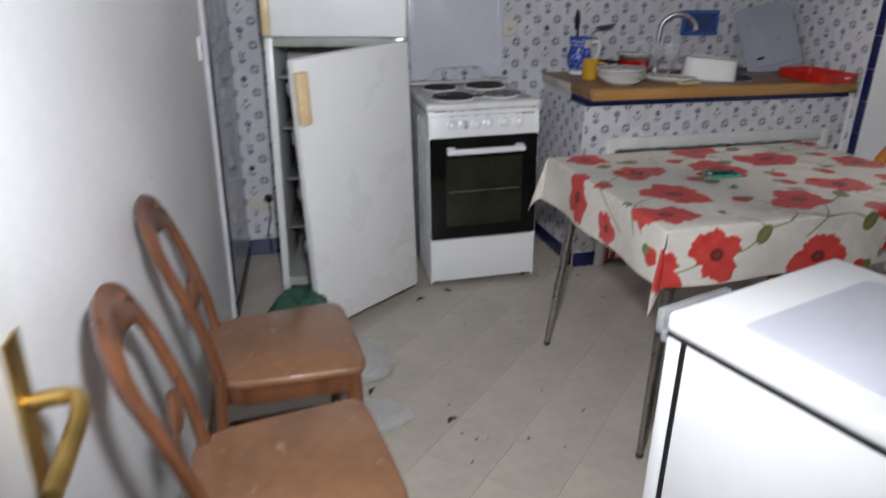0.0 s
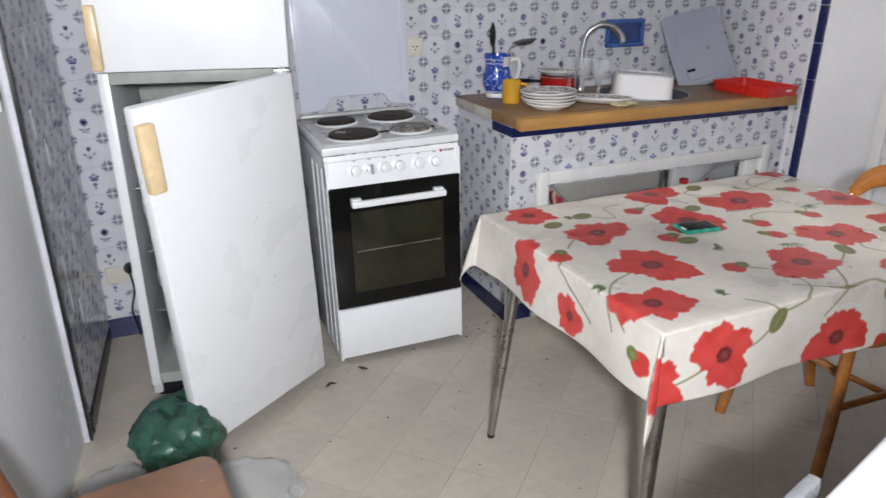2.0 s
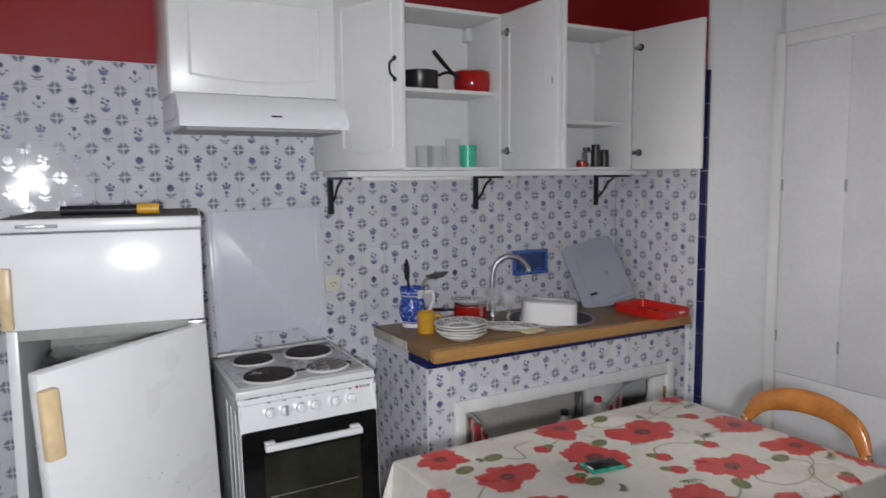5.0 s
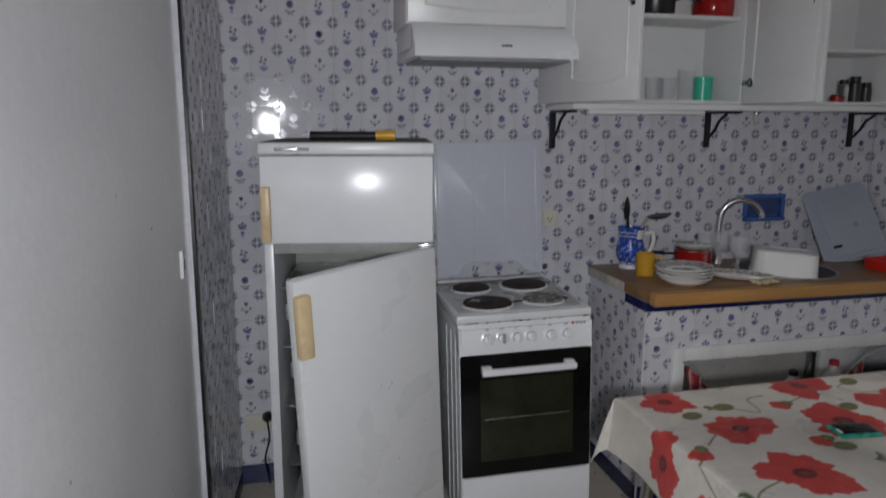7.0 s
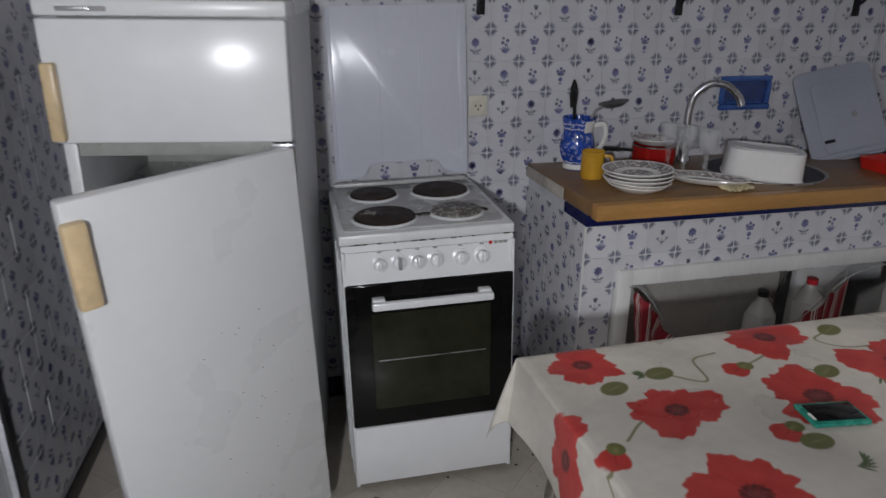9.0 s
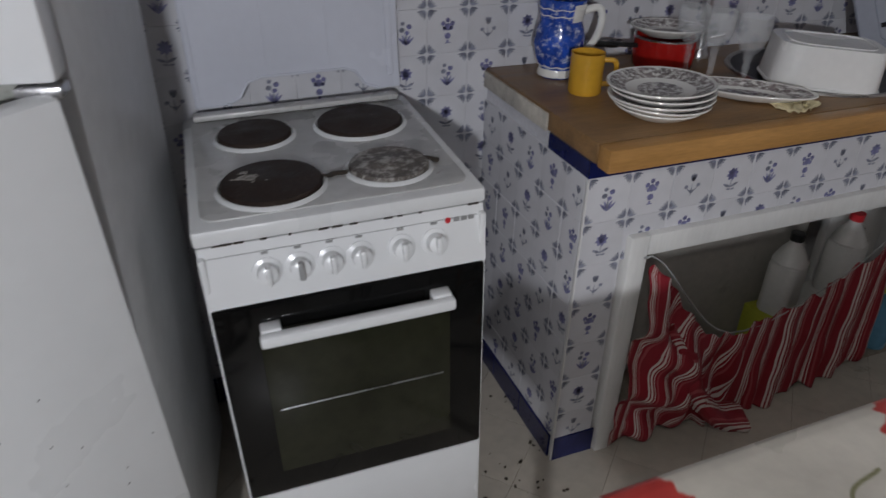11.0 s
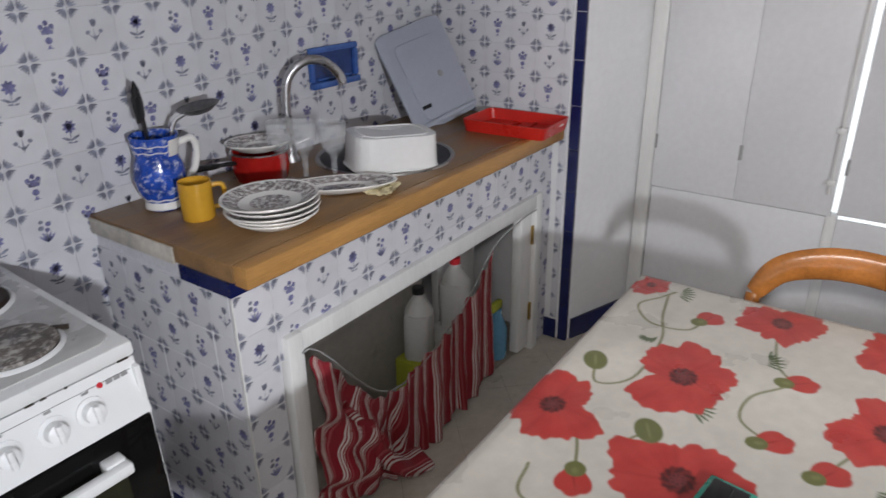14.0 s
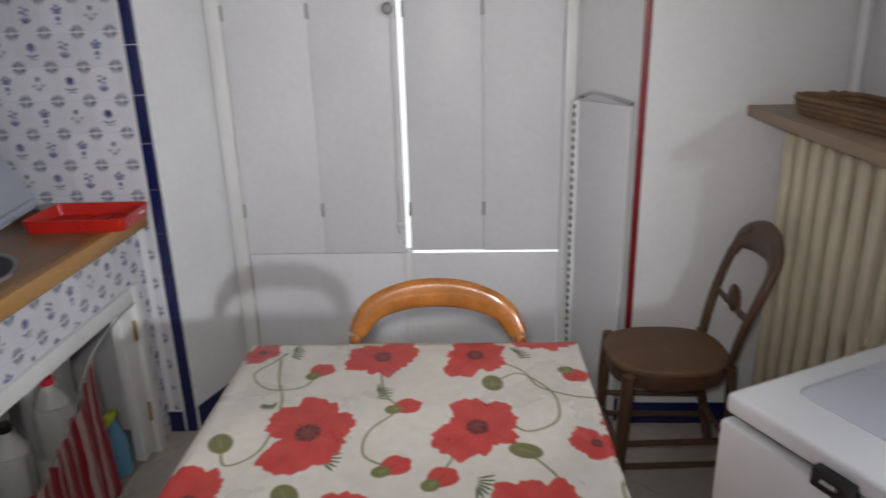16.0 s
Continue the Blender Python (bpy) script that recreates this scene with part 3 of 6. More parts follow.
part("hook", sweep(arc([(1.83, 3.12, 1.584), (1.83, 3.12, 1.55), (1.84, 3.12, 1.53), (1.85, 3.12, 1.545)], 4), 0.003, 6), STEEL, wall_shelf, "small steel hook")


# ---- fridge ----
def fridge():
    w, h, d = 0.556, 1.468, 0.565
    f = thing("fridge", "old white fridge with its lower door hanging open", "fridge", pose(-0.247, 2.746, 0, 0, 0, -9.5))
    part("side_panel", box(0, 0.03, 0.05, d, 0.02, h - 0.03, 0.004), FRIDGE_SIDE, f)
    part("side_panel", box(w - 0.03, w, 0.05, d, 0.02, h - 0.03, 0.004), FRIDGE_SIDE, f)
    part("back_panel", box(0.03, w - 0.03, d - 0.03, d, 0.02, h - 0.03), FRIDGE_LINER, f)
    part("top", box(-0.003, w + 0.003, 0.0, d, h - 0.038, h, 0.008), ENAMEL_OLD, f, "scuffed white top with a grey badge")
    part("dust_layer", box(0.004, w - 0.004, 0.012, d - 0.004, h - 0.001, h + 0.002, 0.001), DUST, f, "dark layer of dust on the top")
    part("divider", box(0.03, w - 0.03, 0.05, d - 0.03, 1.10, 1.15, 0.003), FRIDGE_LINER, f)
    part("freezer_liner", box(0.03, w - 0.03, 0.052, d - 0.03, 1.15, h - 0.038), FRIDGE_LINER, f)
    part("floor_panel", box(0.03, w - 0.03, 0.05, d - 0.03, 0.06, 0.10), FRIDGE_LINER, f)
    part("plinth", box(0.012, w - 0.012, 0.07, 0.10, 0.0, 0.06, 0.003), BLACK_PLASTIC, f)
    for z in (0.32, 0.54, 0.76, 0.97):
        part("shelf", box(0.04, w - 0.04, 0.09, d - 0.04, z, z + 0.007, 0.002), STEEL, f, "wire shelf")
    up = part("door", box(0, w, -0.005, 0.046, 1.142, h - 0.042, 0.008), ENAMEL, f, "closed white freezer door")
    part("handle", box(0.004, 0.035, -0.030, -0.004, 1.15, 1.33, 0.006), HANDLE_CREAM, up, "yellowed plastic handle")
    part("badge", box(0.05, 0.16, -0.004, 0.0, h - 0.026, h - 0.016, 0.001), PRINT_GREY, up, "small grey badge with unreadable marks")
    part("badge_field", box(0.056, 0.125, -0.0056, -0.0041, h - 0.024, h - 0.018, 0.0005), STEEL, up)
    part("hinge", box(w - 0.05, w + 0.004, -0.01, 0.03, 1.126, 1.140, 0.002), STEEL, f, "dull steel hinge")
    m = pose(w - 0.004, 0.028, 0.62, 0, 0, 41.5) @ pose(0, 0, 0, 0, -3.0, 0) @ pose(0, 0, -0.612)
    lo = part("door", box(-0.545, 0, -0.045, 0.0, 0.058, 1.125, 0.008), ENAMEL_OLD, f, "scuffed white lower door standing ajar", True, m)
    part("handle", box(-0.553, -0.506, -0.071, -0.040, 0.900, 1.085, 0.008), HANDLE_CREAM, lo, "yellowed plastic handle")
    spots = random.Random(3)
    for k in range(26):
        x, z = spots.gauss(-0.16, 0.07), spots.gauss(0.55, 0.16)
        if -0.52 < x < -0.02 and 0.1 < z < 1.08:
            part("rust_spot", lathe([(0.0016, 0), (0.0012, 0.0006), (0, 0.0007)], 6), DEBRIS, lo, "", True, pose(x, -0.0451, z, 90, 0, 0))
    part("gasket", box(-0.535, -0.012, 0.0, 0.010, 0.075, 1.11, 0.003), GASKET, lo, "grey door gasket")
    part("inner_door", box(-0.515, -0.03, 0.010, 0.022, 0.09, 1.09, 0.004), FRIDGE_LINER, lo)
    for z in (0.14, 0.36, 0.58, 0.80, 0.98):
        part("rack", box(-0.505, -0.04, 0.022, 0.075, z, z + 0.05, 0.006), CLEAR_PLASTIC, lo, "clear plastic door rack")
    for z in (0.03, 0.06, 1.05):
        part("catch", box(-0.004, 0.012, 0.052, 0.06, z, z + 0.015), STEEL, f)
    part("front_rim", box(-0.001, 0.03, 0.04, 0.052, 0.06, 1.135, 0.003), ENAMEL_OLD, f, "chipped white rim")


fridge()


# ---- stove ----
def stove():
    w, d, h = 0.506, 0.555, 0.853
    s = thing("stove", "white electric cooker with four hotplates and raised lid", "stove", pose(0.436, 2.755, -0.004, 0, -1.5, -2.2))
    part("side_panel", box(0, 0.012, 0.0, d, 0.015, h - 0.045, 0.003), ENAMEL_OLD, s)
    part("side_panel", box(w - 0.012, w, 0.0, d, 0.015, h - 0.045, 0.003), ENAMEL_OLD, s)
    for y in (0.05, 0.13, 0.21):
        part("side_rib", box(-0.004, 0.0, y, y + 0.02, 0.03, h - 0.08, 0.002), ENAMEL_OLD, s)
    part("back_panel", box(0.012, w - 0.012, d - 0.012, d, 0.015, h - 0.05), FRIDGE_SIDE, s)
    part("body", box(0.014, w - 0.014, 0.012, d - 0.014, 0.06, h - 0.05), DARK_IRON, s)
    for x in (0.04, w - 0.04):
        for y in (0.05, d - 0.05):
            part("foot", lathe([(0.018, 0), (0.018, 0.016), (0.012, 0.03), (0, 0.03)], 12), BLACK_PLASTIC, s, "", True, Matrix.Translation((x, y, 0)))
    part("drawer", box(0.004, w - 0.004, -0.004, 0.02, 0.025, 0.232, 0.006), ENAMEL, s, "white storage drawer")
    door = part("oven_door", box(0.004, w - 0.004, -0.008, 0.02, 0.238, 0.708, 0.005), BLACK_GLASS, s, "black glass oven door")
    part("pane", box(0.075, w - 0.075, -0.0115, -0.008, 0.30, 0.618, 0.001), OVEN_PANE, door, "smoked glass pane with grill marks")
    part("grill_line", sweep([(0.09, -0.0125, 0.465), (w - 0.09, -0.0125, 0.465)], 0.0014, 6), STEEL, door, "faint wire rack behind the glass")
    hd = part("handle", box(0.075, w - 0.075, -0.052, -0.030, 0.643, 0.667, 0.006), ENAMEL, door, "white bar handle")
    for x in (0.078, w - 0.115):
        part("handle_end", box(x, x + 0.037, -0.035, -0.007, 0.645, 0.672, 0.004), ENAMEL, hd)
    part("panel", prism([(-0.006, 0.712), (0.04, 0.712), (0.04, 0.822), (0.016, 0.822)], 0, 0.0, w, 0.004), ENAMEL, s, "white control panel with worn marks")
    tilt = 11.3
    for k, x in enumerate((0.108, 0.163, 0.218, 0.270, 0.345, 0.408)):
        m = pose(x, 0.0045, 0.765, 90 - tilt, 0, 0)
        kn = part("knob", lathe([(0.026, 0.0), (0.026, 0.003), (0.0185, 0.005), (0.017, 0.022), (0.014, 0.024), (0, 0.024)], 24), ENAMEL, s, "white control knob", True, m)
        part("grip", box(-0.005, 0.005, -0.0165, 0.0165, 0.020, 0.034, 0.003), PRINT_GREY if k == 1 else ENAMEL_OLD, kn)
        part("mark", box(x - 0.006, x + 0.006, 0.0095, 0.016, 0.797, 0.801), PRINT_GREY, s)
    part("dot", lathe([(0.0055, 0), (0.0055, 0.001), (0, 0.001)], 14), PRINT_RED, s, "red maker's dot", True, pose(0.435, 0.0115, 0.800, 90 - tilt, 0, 0))
    for k in range(3):
        part("trade_mark", box(0.446 + 0.014 * k, 0.457 + 0.014 * k, 0.0095, 0.016, 0.796, 0.804), PRINT_GREY, s, "plain grey maker's mark")
    hob = part("hob", box(-0.003, w + 0.003, 0.014, d, 0.8235, h, 0.006), ENAMEL_OLD, s, "white hob rim with worn paint")
    part("hob_rim", prism(rounded(w - 0.03, d - 0.07, 0.03), 2, h - 0.001, h + 0.003, 0.002), HOB_STEEL, hob, "", True, Matrix.Translation((w / 2, d / 2 + 0.008, 0)))
    part("hob_back", box(0.02, w - 0.02, d - 0.045, d - 0.012, h + 0.004, h + 0.018, 0.005), HOB_STEEL, hob)
    for x, y, r, mt in ((0.145, 0.145, 0.092, HOTPLATE), (0.365, 0.150, 0.076, HOTPLATE_SPILT), (0.140, 0.392, 0.076, HOTPLATE), (0.365, 0.392, 0.092, HOTPLATE)):
        ring = part("hotplate", lathe([(0, h + 0.016), (r * 0.3, h + 0.0165), (r * 0.34, h + 0.015), (r * 0.96, h + 0.015), (r, h + 0.011), (r, h + 0.002)], 40), mt, s, "rusty iron hotplate", True, Matrix.Translation((x, y, 0)))
        part("trim_ring", lathe([(r + 0.0005, h + 0.003), (r + 0.003, h + 0.009), (r + 0.008, h + 0.0065), (r + 0.010, h + 0.003)], 40), ENAMEL_OLD, ring, "chipped white ring")
    chips = random.Random(11)
    for k in range(16):
        x = chips.uniform(0.02, w - 0.03)
        part("chip", box(x, x + chips.uniform(0.004, 0.02), 0.0128, 0.0165, 0.8225, 0.8225 + chips.uniform(0.001, 0.003)), DEBRIS, hob)
    part("spill", sweep(arc([(0.238, 0.148, h + 0.006), (0.25, 0.142, h + 0.008), (0.262, 0.151, h + 0.007), (0.285, 0.146, h + 0.007)], 4), 0.007, 7, flat=0.5), DEBRIS, s, "burnt crust")
    part("spill", sweep(arc([(0.44, 0.165, h + 0.006), (0.452, 0.148, h + 0.008), (0.462, 0.142, h + 0.007)], 4), 0.008, 7, flat=0.5), DEBRIS, s, "burnt crust")
    for cx, cy, r in ((0.105, 0.165, 0.030), (0.125, 0.148, 0.018), (0.385, 0.40, 0.012), (0.10, 0.19, 0.010)):
        ring = [(cx + r * chips.uniform(0.35, 1.1) * math.cos(2 * math.pi * k / 14), cy + 0.6 * r * chips.uniform(0.35, 1.1) * math.sin(2 * math.pi * k / 14)) for k in range(14)]
        part("crust", prism(ring, 2, h + 0.0145, h + 0.0162), CRUST, s, "pale burnt-on crust")
    lid_m = Matrix.Translation((0.03, d - 0.004, h + 0.022)) @ pose(0, 0, 0, -2.5, 0, 0)
    pts = [(0.0, 0.0), (0.07, 0.0), (0.10, 0.012), (0.12, 0.045), (0.15, 0.054), (0.34, 0.054), (0.365, 0.045), (0.385, 0.014), (0.42, 0.0), (0.472, 0.0), (0.472, 0.575), (0.0, 0.575)]
    lid = part("lid", prism(pts, 1, 0, 0.012, 0.003), LID_WHITE, s, "raised glossy pale lid with a cut-out at the hinge", True, lid_m)
    part("lid_rim", sweep([(x, -0.001, z + 0.002) for x, z in pts[1:9]], 0.003, 8), LID_WHITE, lid)
    part("lid_edge", box(0.442, 0.457, -0.003, 0.0, 0.03, 0.55, 0.002), LID_WHITE, lid)
    part("lid_edge", box(0.004, 0.014, -0.004, 0.0, 0.01, 0.57, 0.002), LID_WHITE, lid)
    for x in (0.165, 0.305):
        part("lid_ridge", box(x, x + 0.004, -0.0012, 0.001, 0.07, 0.56, 0.0005), LID_WHITE, lid)


stove()


# ---- counter with its curtain ----
CT = 0.893
counter = thing("counter", "tiled masonry sink counter with a white-framed opening", "counter", kind="structure")
part("side_wall", box(1.190, 1.27, 2.822, BACK, 0, CT - 0.045), GROUT, counter, "tiled side", False)
part("front_wall", box(1.27, 1.30, 2.822, 2.90, 0, CT - 0.045), GROUT, counter, "", False)
part("front_wall", box(1.30, 2.57, 2.822, 2.90, 0.665, CT - 0.045), GROUT, counter, "", False)
part("front_wall", box(2.57, RETURN_X, 2.822, 2.90, 0, CT - 0.045), GROUT, counter, "", False)
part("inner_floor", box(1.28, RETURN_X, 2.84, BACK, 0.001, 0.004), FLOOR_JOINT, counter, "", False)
part("inner_back", box(1.28, RETURN_X, BACK - 0.02, BACK - 0.002, 0.004, CT - 0.045), WHITE_WALL, counter, "shaded plaster back", False)
fr = part("opening_frame", box(1.305, 1.355, 2.797, 2.86, 0.0, 0.655, 0.004), WHITE_WOOD, counter, "white wooden frame")
part("opening_frame", box(2.525, 2.572, 2.797, 2.86, 0.0, 0.655, 0.004), WHITE_WOOD, counter, "white wooden frame")
part("opening_frame", box(1.355, 2.525, 2.797, 2.86, 0.602, 0.655, 0.004), WHITE_WOOD, counter, "white wooden frame")
part("door_stump", box(2.44, 2.523, 2.812, 2.85, 0.02, 0.600, 0.004), WHITE_WOOD, counter, "narrow white folded door")
for z in (0.14, 0.46):
    part("hinge", box(2.512, 2.522, 2.803, 2.813, z, z + 0.075, 0.002), BRASS, counter, "old brass hinge")
part("tube", sweep(arc([(1.30, 3.12, 0.70), (1.62, 3.08, 0.58), (1.98, 3.05, 0.55), (2.2, 3.10, 0.50), (2.25, 3.2, 0.3)], 8), 0.018, 10), PATCH_GREY, counter, "grey drain hose")
part("inner_rail", box(1.36, 2.12, 3.00, 3.05, 0.52, 0.60, 0.004), WHITE_WOOD, counter, "white rail behind the opening")
part("inner_board", box(1.36, 2.12, 3.02, 3.05, 0.03, 0.52, 0.003), PALE_BOARD, counter, "grey board under the sink")
part("inner_door", box(2.18, 2.42, 3.00, 3.03, 0.02, 0.60, 0.004), WHITE_WOOD, counter, "white inner door panel")

part("corner_trim", box(1.1795, 1.1845, 2.8105, 2.8155, 0.0, CT - 0.086, 0.001), WHITE_WOOD, counter, "thin white corner trim")
part("plaster_band", box(1.1765, 1.1825, 2.995, BACK - 0.004, CT - 0.047, CT - 0.006, 0.002), WORN_PLASTER, counter, "pale plaster band under the worktop")
worktop = thing("worktop", "worn oiled wooden worktop over the tiled counter", "worktop", kind="structure")
part("board", box(1.183, RETURN_X - 0.001, 2.80, BACK - 0.001, CT - 0.045, CT, 0.003), WORKTOP, worktop)
part("front_edge", box(1.186, RETURN_X - 0.03, 2.757, 2.799, CT - 0.050, CT - 0.0005, 0.004), WORKTOP_EDGE, worktop, "lighter worn front edge")


def curtain():
    """A gathered striped curtain hung on a cord across the opening, sagging in the middle."""
    nx, nz = 220, 40
    verts, faces, uvs = [], [], []
    for i in range(nx + 1):
        u = i / nx
        x = 1.362 + 0.845 * u
        sag = float(np.interp(x, (1.36, 1.41, 1.48, 1.55, 1.62, 1.70, 1.86, 2.02, 2.17, 2.21), (0.575, 0.55, 0.45, 0.36, 0.312, 0.312, 0.348, 0.41, 0.515, 0.56)))
        sag += 0.006 * math.sin(u * 62 + 1.6 * math.sin(u * 9)) + 0.005 * math.sin(u * 118)
        low = float(np.interp(x, (1.36, 1.45, 1.60, 1.90, 2.05, 2.21), (0.012, 0.05, 0.018, 0.02, 0.035, 0.10))) + 0.012 * math.sin(19 * u) + 0.006 * math.sin(u * 62)
        for k in range(nz + 1):
            v = k / nz
            fold = math.sin(u * 62 + 1.6 * math.sin(u * 9)) * 0.010 + math.sin(u * 27 + v * 2) * 0.008
            z = sag + (low - sag) * v
            crumple = (0.007 + 0.055 * math.exp(-(u / 0.30) ** 2)) * noise.noise(Vector((x * 12, z * 12, 3.1)))
            y = 2.80 - 0.012 + fold * (0.6 + 0.9 * v) + crumple - 0.07 * math.exp(-((u - 0.14) / 0.12) ** 2) * math.sin(math.pi * v)
            dx = 0.006 * v * math.sin(u * 30) - 0.03 * v * max(0, 0.2 - u) / 0.2 + 0.05 * v * v * math.exp(-((u - 0.2) / 0.15) ** 2)
            verts.append((x + dx, min(y, 2.792), z))
            uvs.append((u * 1.25 + 0.006 * noise.noise(Vector((u * 5, v * 2, 0))) + 0.035 * math.exp(-(u / 0.28) ** 2) * noise.noise(Vector((u * 11, v * 3, 5))) + 0.34 * v * math.exp(-((u - 0.20) / 0.17) ** 2), v))
    for i in range(nx):
        for k in range(nz):
            a = i * (nz + 1) + k
            faces.append((a, a + nz + 1, a + nz + 2, a + 1))
    me = bpy.data.meshes.new("curtain")
    me.from_pydata(verts, [], faces)
    layer = me.uv_layers.new(name="weave")
    layer.data.foreach_set("uv", np.array([uvs[l.vertex_index] for l in me.loops], dtype=np.float32).ravel())
    me.polygons.foreach_set("use_smooth", [True] * len(faces))
    me.materials.append(CURTAIN)
    c = thing("curtain", "red and white striped curtain sagging on a cord", "curtain")
    ob = new("fabric", me)
    ob.parent = c
    th = ob.modifiers.new("cloth", "SOLIDIFY")
    th.thickness = 0.002
    tail = sweep(arc([(1.44, 2.765, 0.40), (1.50, 2.735, 0.30), (1.53, 2.725, 0.20), (1.60, 2.72, 0.11), (1.70, 2.73, 0.06)], 6), [0.018 + 0.0015 * k for k in range(25)], 12, flat=0.55)
    for v in tail.verts:
        v.co += 0.016 * noise.noise_vector(v.co * 24)
    weave = tail.loops.layers.uv.new("weave")
    for f in tail.faces:
        for l in f.loops:
            l[weave].uv = (0.55 * l.vert.co.z + 0.95 * l.vert.co.y + 0.12 * l.vert.co.x, 0.5)
    part("tail", tail, CURTAIN, c, "twisted bunched end of the cloth")
    part("cord", sweep(arc([(1.345, 2.795, 0.60), (1.40, 2.79, 0.575), (1.66, 2.79, 0.31), (2.0, 2.79, 0.40), (2.21, 2.79, 0.56), (2.40, 2.795, 0.595), (2.52, 2.796, 0.60)], 6), 0.0025, 6), PRINT_GREY, c, "thin grey cord")


curtain()


# ---- table ----
TABLE = pose(1.297, 1.772, 0, 0, 0, 0.8)
TL, TD, TH = 1.13, 0.755, 0.767


def table():
    t = thing("kitchen_table", "kitchen table with slim tapered metal legs", "table", TABLE)
    part("tabletop", box(-TL / 2 + 0.004, TL / 2 - 0.004, -TD / 2 + 0.004, TD / 2 - 0.004, TH - 0.03, TH - 0.003, 0.006), MELAMINE, t)
    part("apron", box(-TL / 2 + 0.06, TL / 2 - 0.06, -TD / 2 + 0.06, TD / 2 - 0.06, TH - 0.09, TH - 0.031, 0.004), MELAMINE, t)
    for sx in (-1, 1):
        for sy in (-1, 1):
            top = (sx * (TL / 2 - 0.085), sy * (TD / 2 - 0.075), TH - 0.05)
            foot = (sx * (TL / 2 - 0.03), sy * (TD / 2 - 0.02), 0.012)
            leg = part("leg", sweep([top, foot], [0.021, 0.0115], 16), CHROME, t, "tapered dull chrome leg")
            part("foot_cap", lathe([(0, 0), (0.010, 0), (0.0125, 0.004), (0.0125, 0.014), (0, 0.015)], 12), BLACK_PLASTIC, leg, "", True, Matrix.Translation((foot[0], foot[1], 0)))


table()


def poppy_print(u, v):
    """The colours of the oilcloth's print at arrays u, v (metres from the table's centre, unrolled over the edges)."""
    rgb = np.empty(u.shape + (3,))
    rgb[:] = (0.70, 0.66, 0.59)
    rng = np.random.RandomState(5)

    def lay(mask, colour):
        m = np.clip(mask, 0, 1)[..., None]
        rgb[:] = rgb * (1 - m) + np.array(colour) * m

    def stem(points):
        pts = arc([(a, b, 0) for a, b in points], 10)
        d = np.full(u.shape, 9.0)
        for p, q in zip(pts, pts[1:]):
            e = np.array((q.x - p.x, q.y - p.y))
            l2 = max(e @ e, 1e-9)
            k = np.clip(((u - p.x) * e[0] + (v - p.y) * e[1]) / l2, 0, 1)
            d = np.minimum(d, np.hypot(u - p.x - k * e[0], v - p.y - k * e[1]))
        lay((0.0038 - d) / 0.0022, (0.25, 0.245, 0.125))

    def blob(x, y, a, b, turn, colour, edge=0.12):
        c, s = math.cos(turn), math.sin(turn)
        du, dv = u - x, v - y
        r = np.hypot((du * c + dv * s) / a, (-du * s + dv * c) / b)
        lay((1 - r) / edge, colour)

    def leaf(x, y, turn):
        for k in range(-3, 4):
            a = turn + k * 0.30
            blob(x + 0.018 * math.cos(a) + 0.004 * k, y + 0.018 * math.sin(a), 0.018, 0.0035, a, (0.10, 0.14, 0.06), 0.3)

    for line in STEMS:
        stem(line)
    for x, y, a in LEAVES:
        leaf(x, y, a)
    for x, y, r in POPPIES:
        r = r * 1.1
        ph = rng.uniform(0, 6.28, 6)
        du, dv = u - x, v - y
        th = np.arctan2(dv, du)
        rad = np.hypot(du, dv * 1.18)
        edge = r * (1 + 0.15 * np.sin(2 * th + ph[0]) + 0.10 * np.sin(3 * th + ph[1]) + 0.08 * np.sin(5 * th + ph[2]) + 0.05 * np.sin(9 * th + ph[3] + 1.5 * np.sin(2 * th)) + 0.034 * np.sin(17 * th + ph[4] + np.sin(3 * th)) + 0.02 * np.sin(31 * th + ph[1]) - 0.10 * np.abs(np.sin(2 * th + ph[5])) ** 14)
        inside = np.clip((edge - rad) / 0.004, 0, 1)
        shade = 0.5 + 0.12 * np.sin(5 * th + ph[5] + rad * 55) + 0.22 * np.sin(u * 70 + 2.5 * np.sin(v * 46 + ph[0]) + ph[1]) + 0.08 * np.sin(19 * th + ph[2] + rad * 60)
        petal = np.stack([0.52 + 0.12 * shade, 0.038 + 0.034 * shade, 0.034 + 0.026 * shade], -1)
        rim = np.clip((rad - edge + 0.012) / 0.012, 0, 1)[..., None] * 0.35
        petal = petal * (1 - rim) + np.array((0.62, 0.10, 0.075)) * rim
        fold = np.clip(1 - np.abs(np.sin(2 * th + ph[0] * 0.5)) / (0.012 / np.maximum(rad, 0.01)), 0, 1)[..., None] * 0.22
        petal = petal * (1 - fold) + np.array((0.30, 0.012, 0.012)) * fold
        rgb[:] = rgb * (1 - inside[..., None]) + petal * inside[..., None]
        dark = np.clip((r * 0.29 * (1 + 0.05 * np.sin(13 * th)) - rad) / 0.006, 0, 1)
        lay(dark * (0.80 + 0.14 * np.sin(7 * th + rad * 300)), (0.050, 0.010, 0.013))
        lay((r * 0.15 - rad) / 0.004, (0.24, 0.05, 0.05))
        lay((r * 0.035 - np.abs(rad - r * 0.09)) / 0.004 * (0.5 + 0.5 * np.sign(np.sin(8 * th))), (0.09, 0.015, 0.02))
    for x, y, a in RED_BUDS:
        for d, l in ((-0.55, 0.030), (0.0, 0.036), (0.6, 0.031)):
            blob(x - 0.010 * math.cos(a + d), y - 0.010 * math.sin(a + d), l, 0.021, a + d, (0.56, 0.050, 0.040))
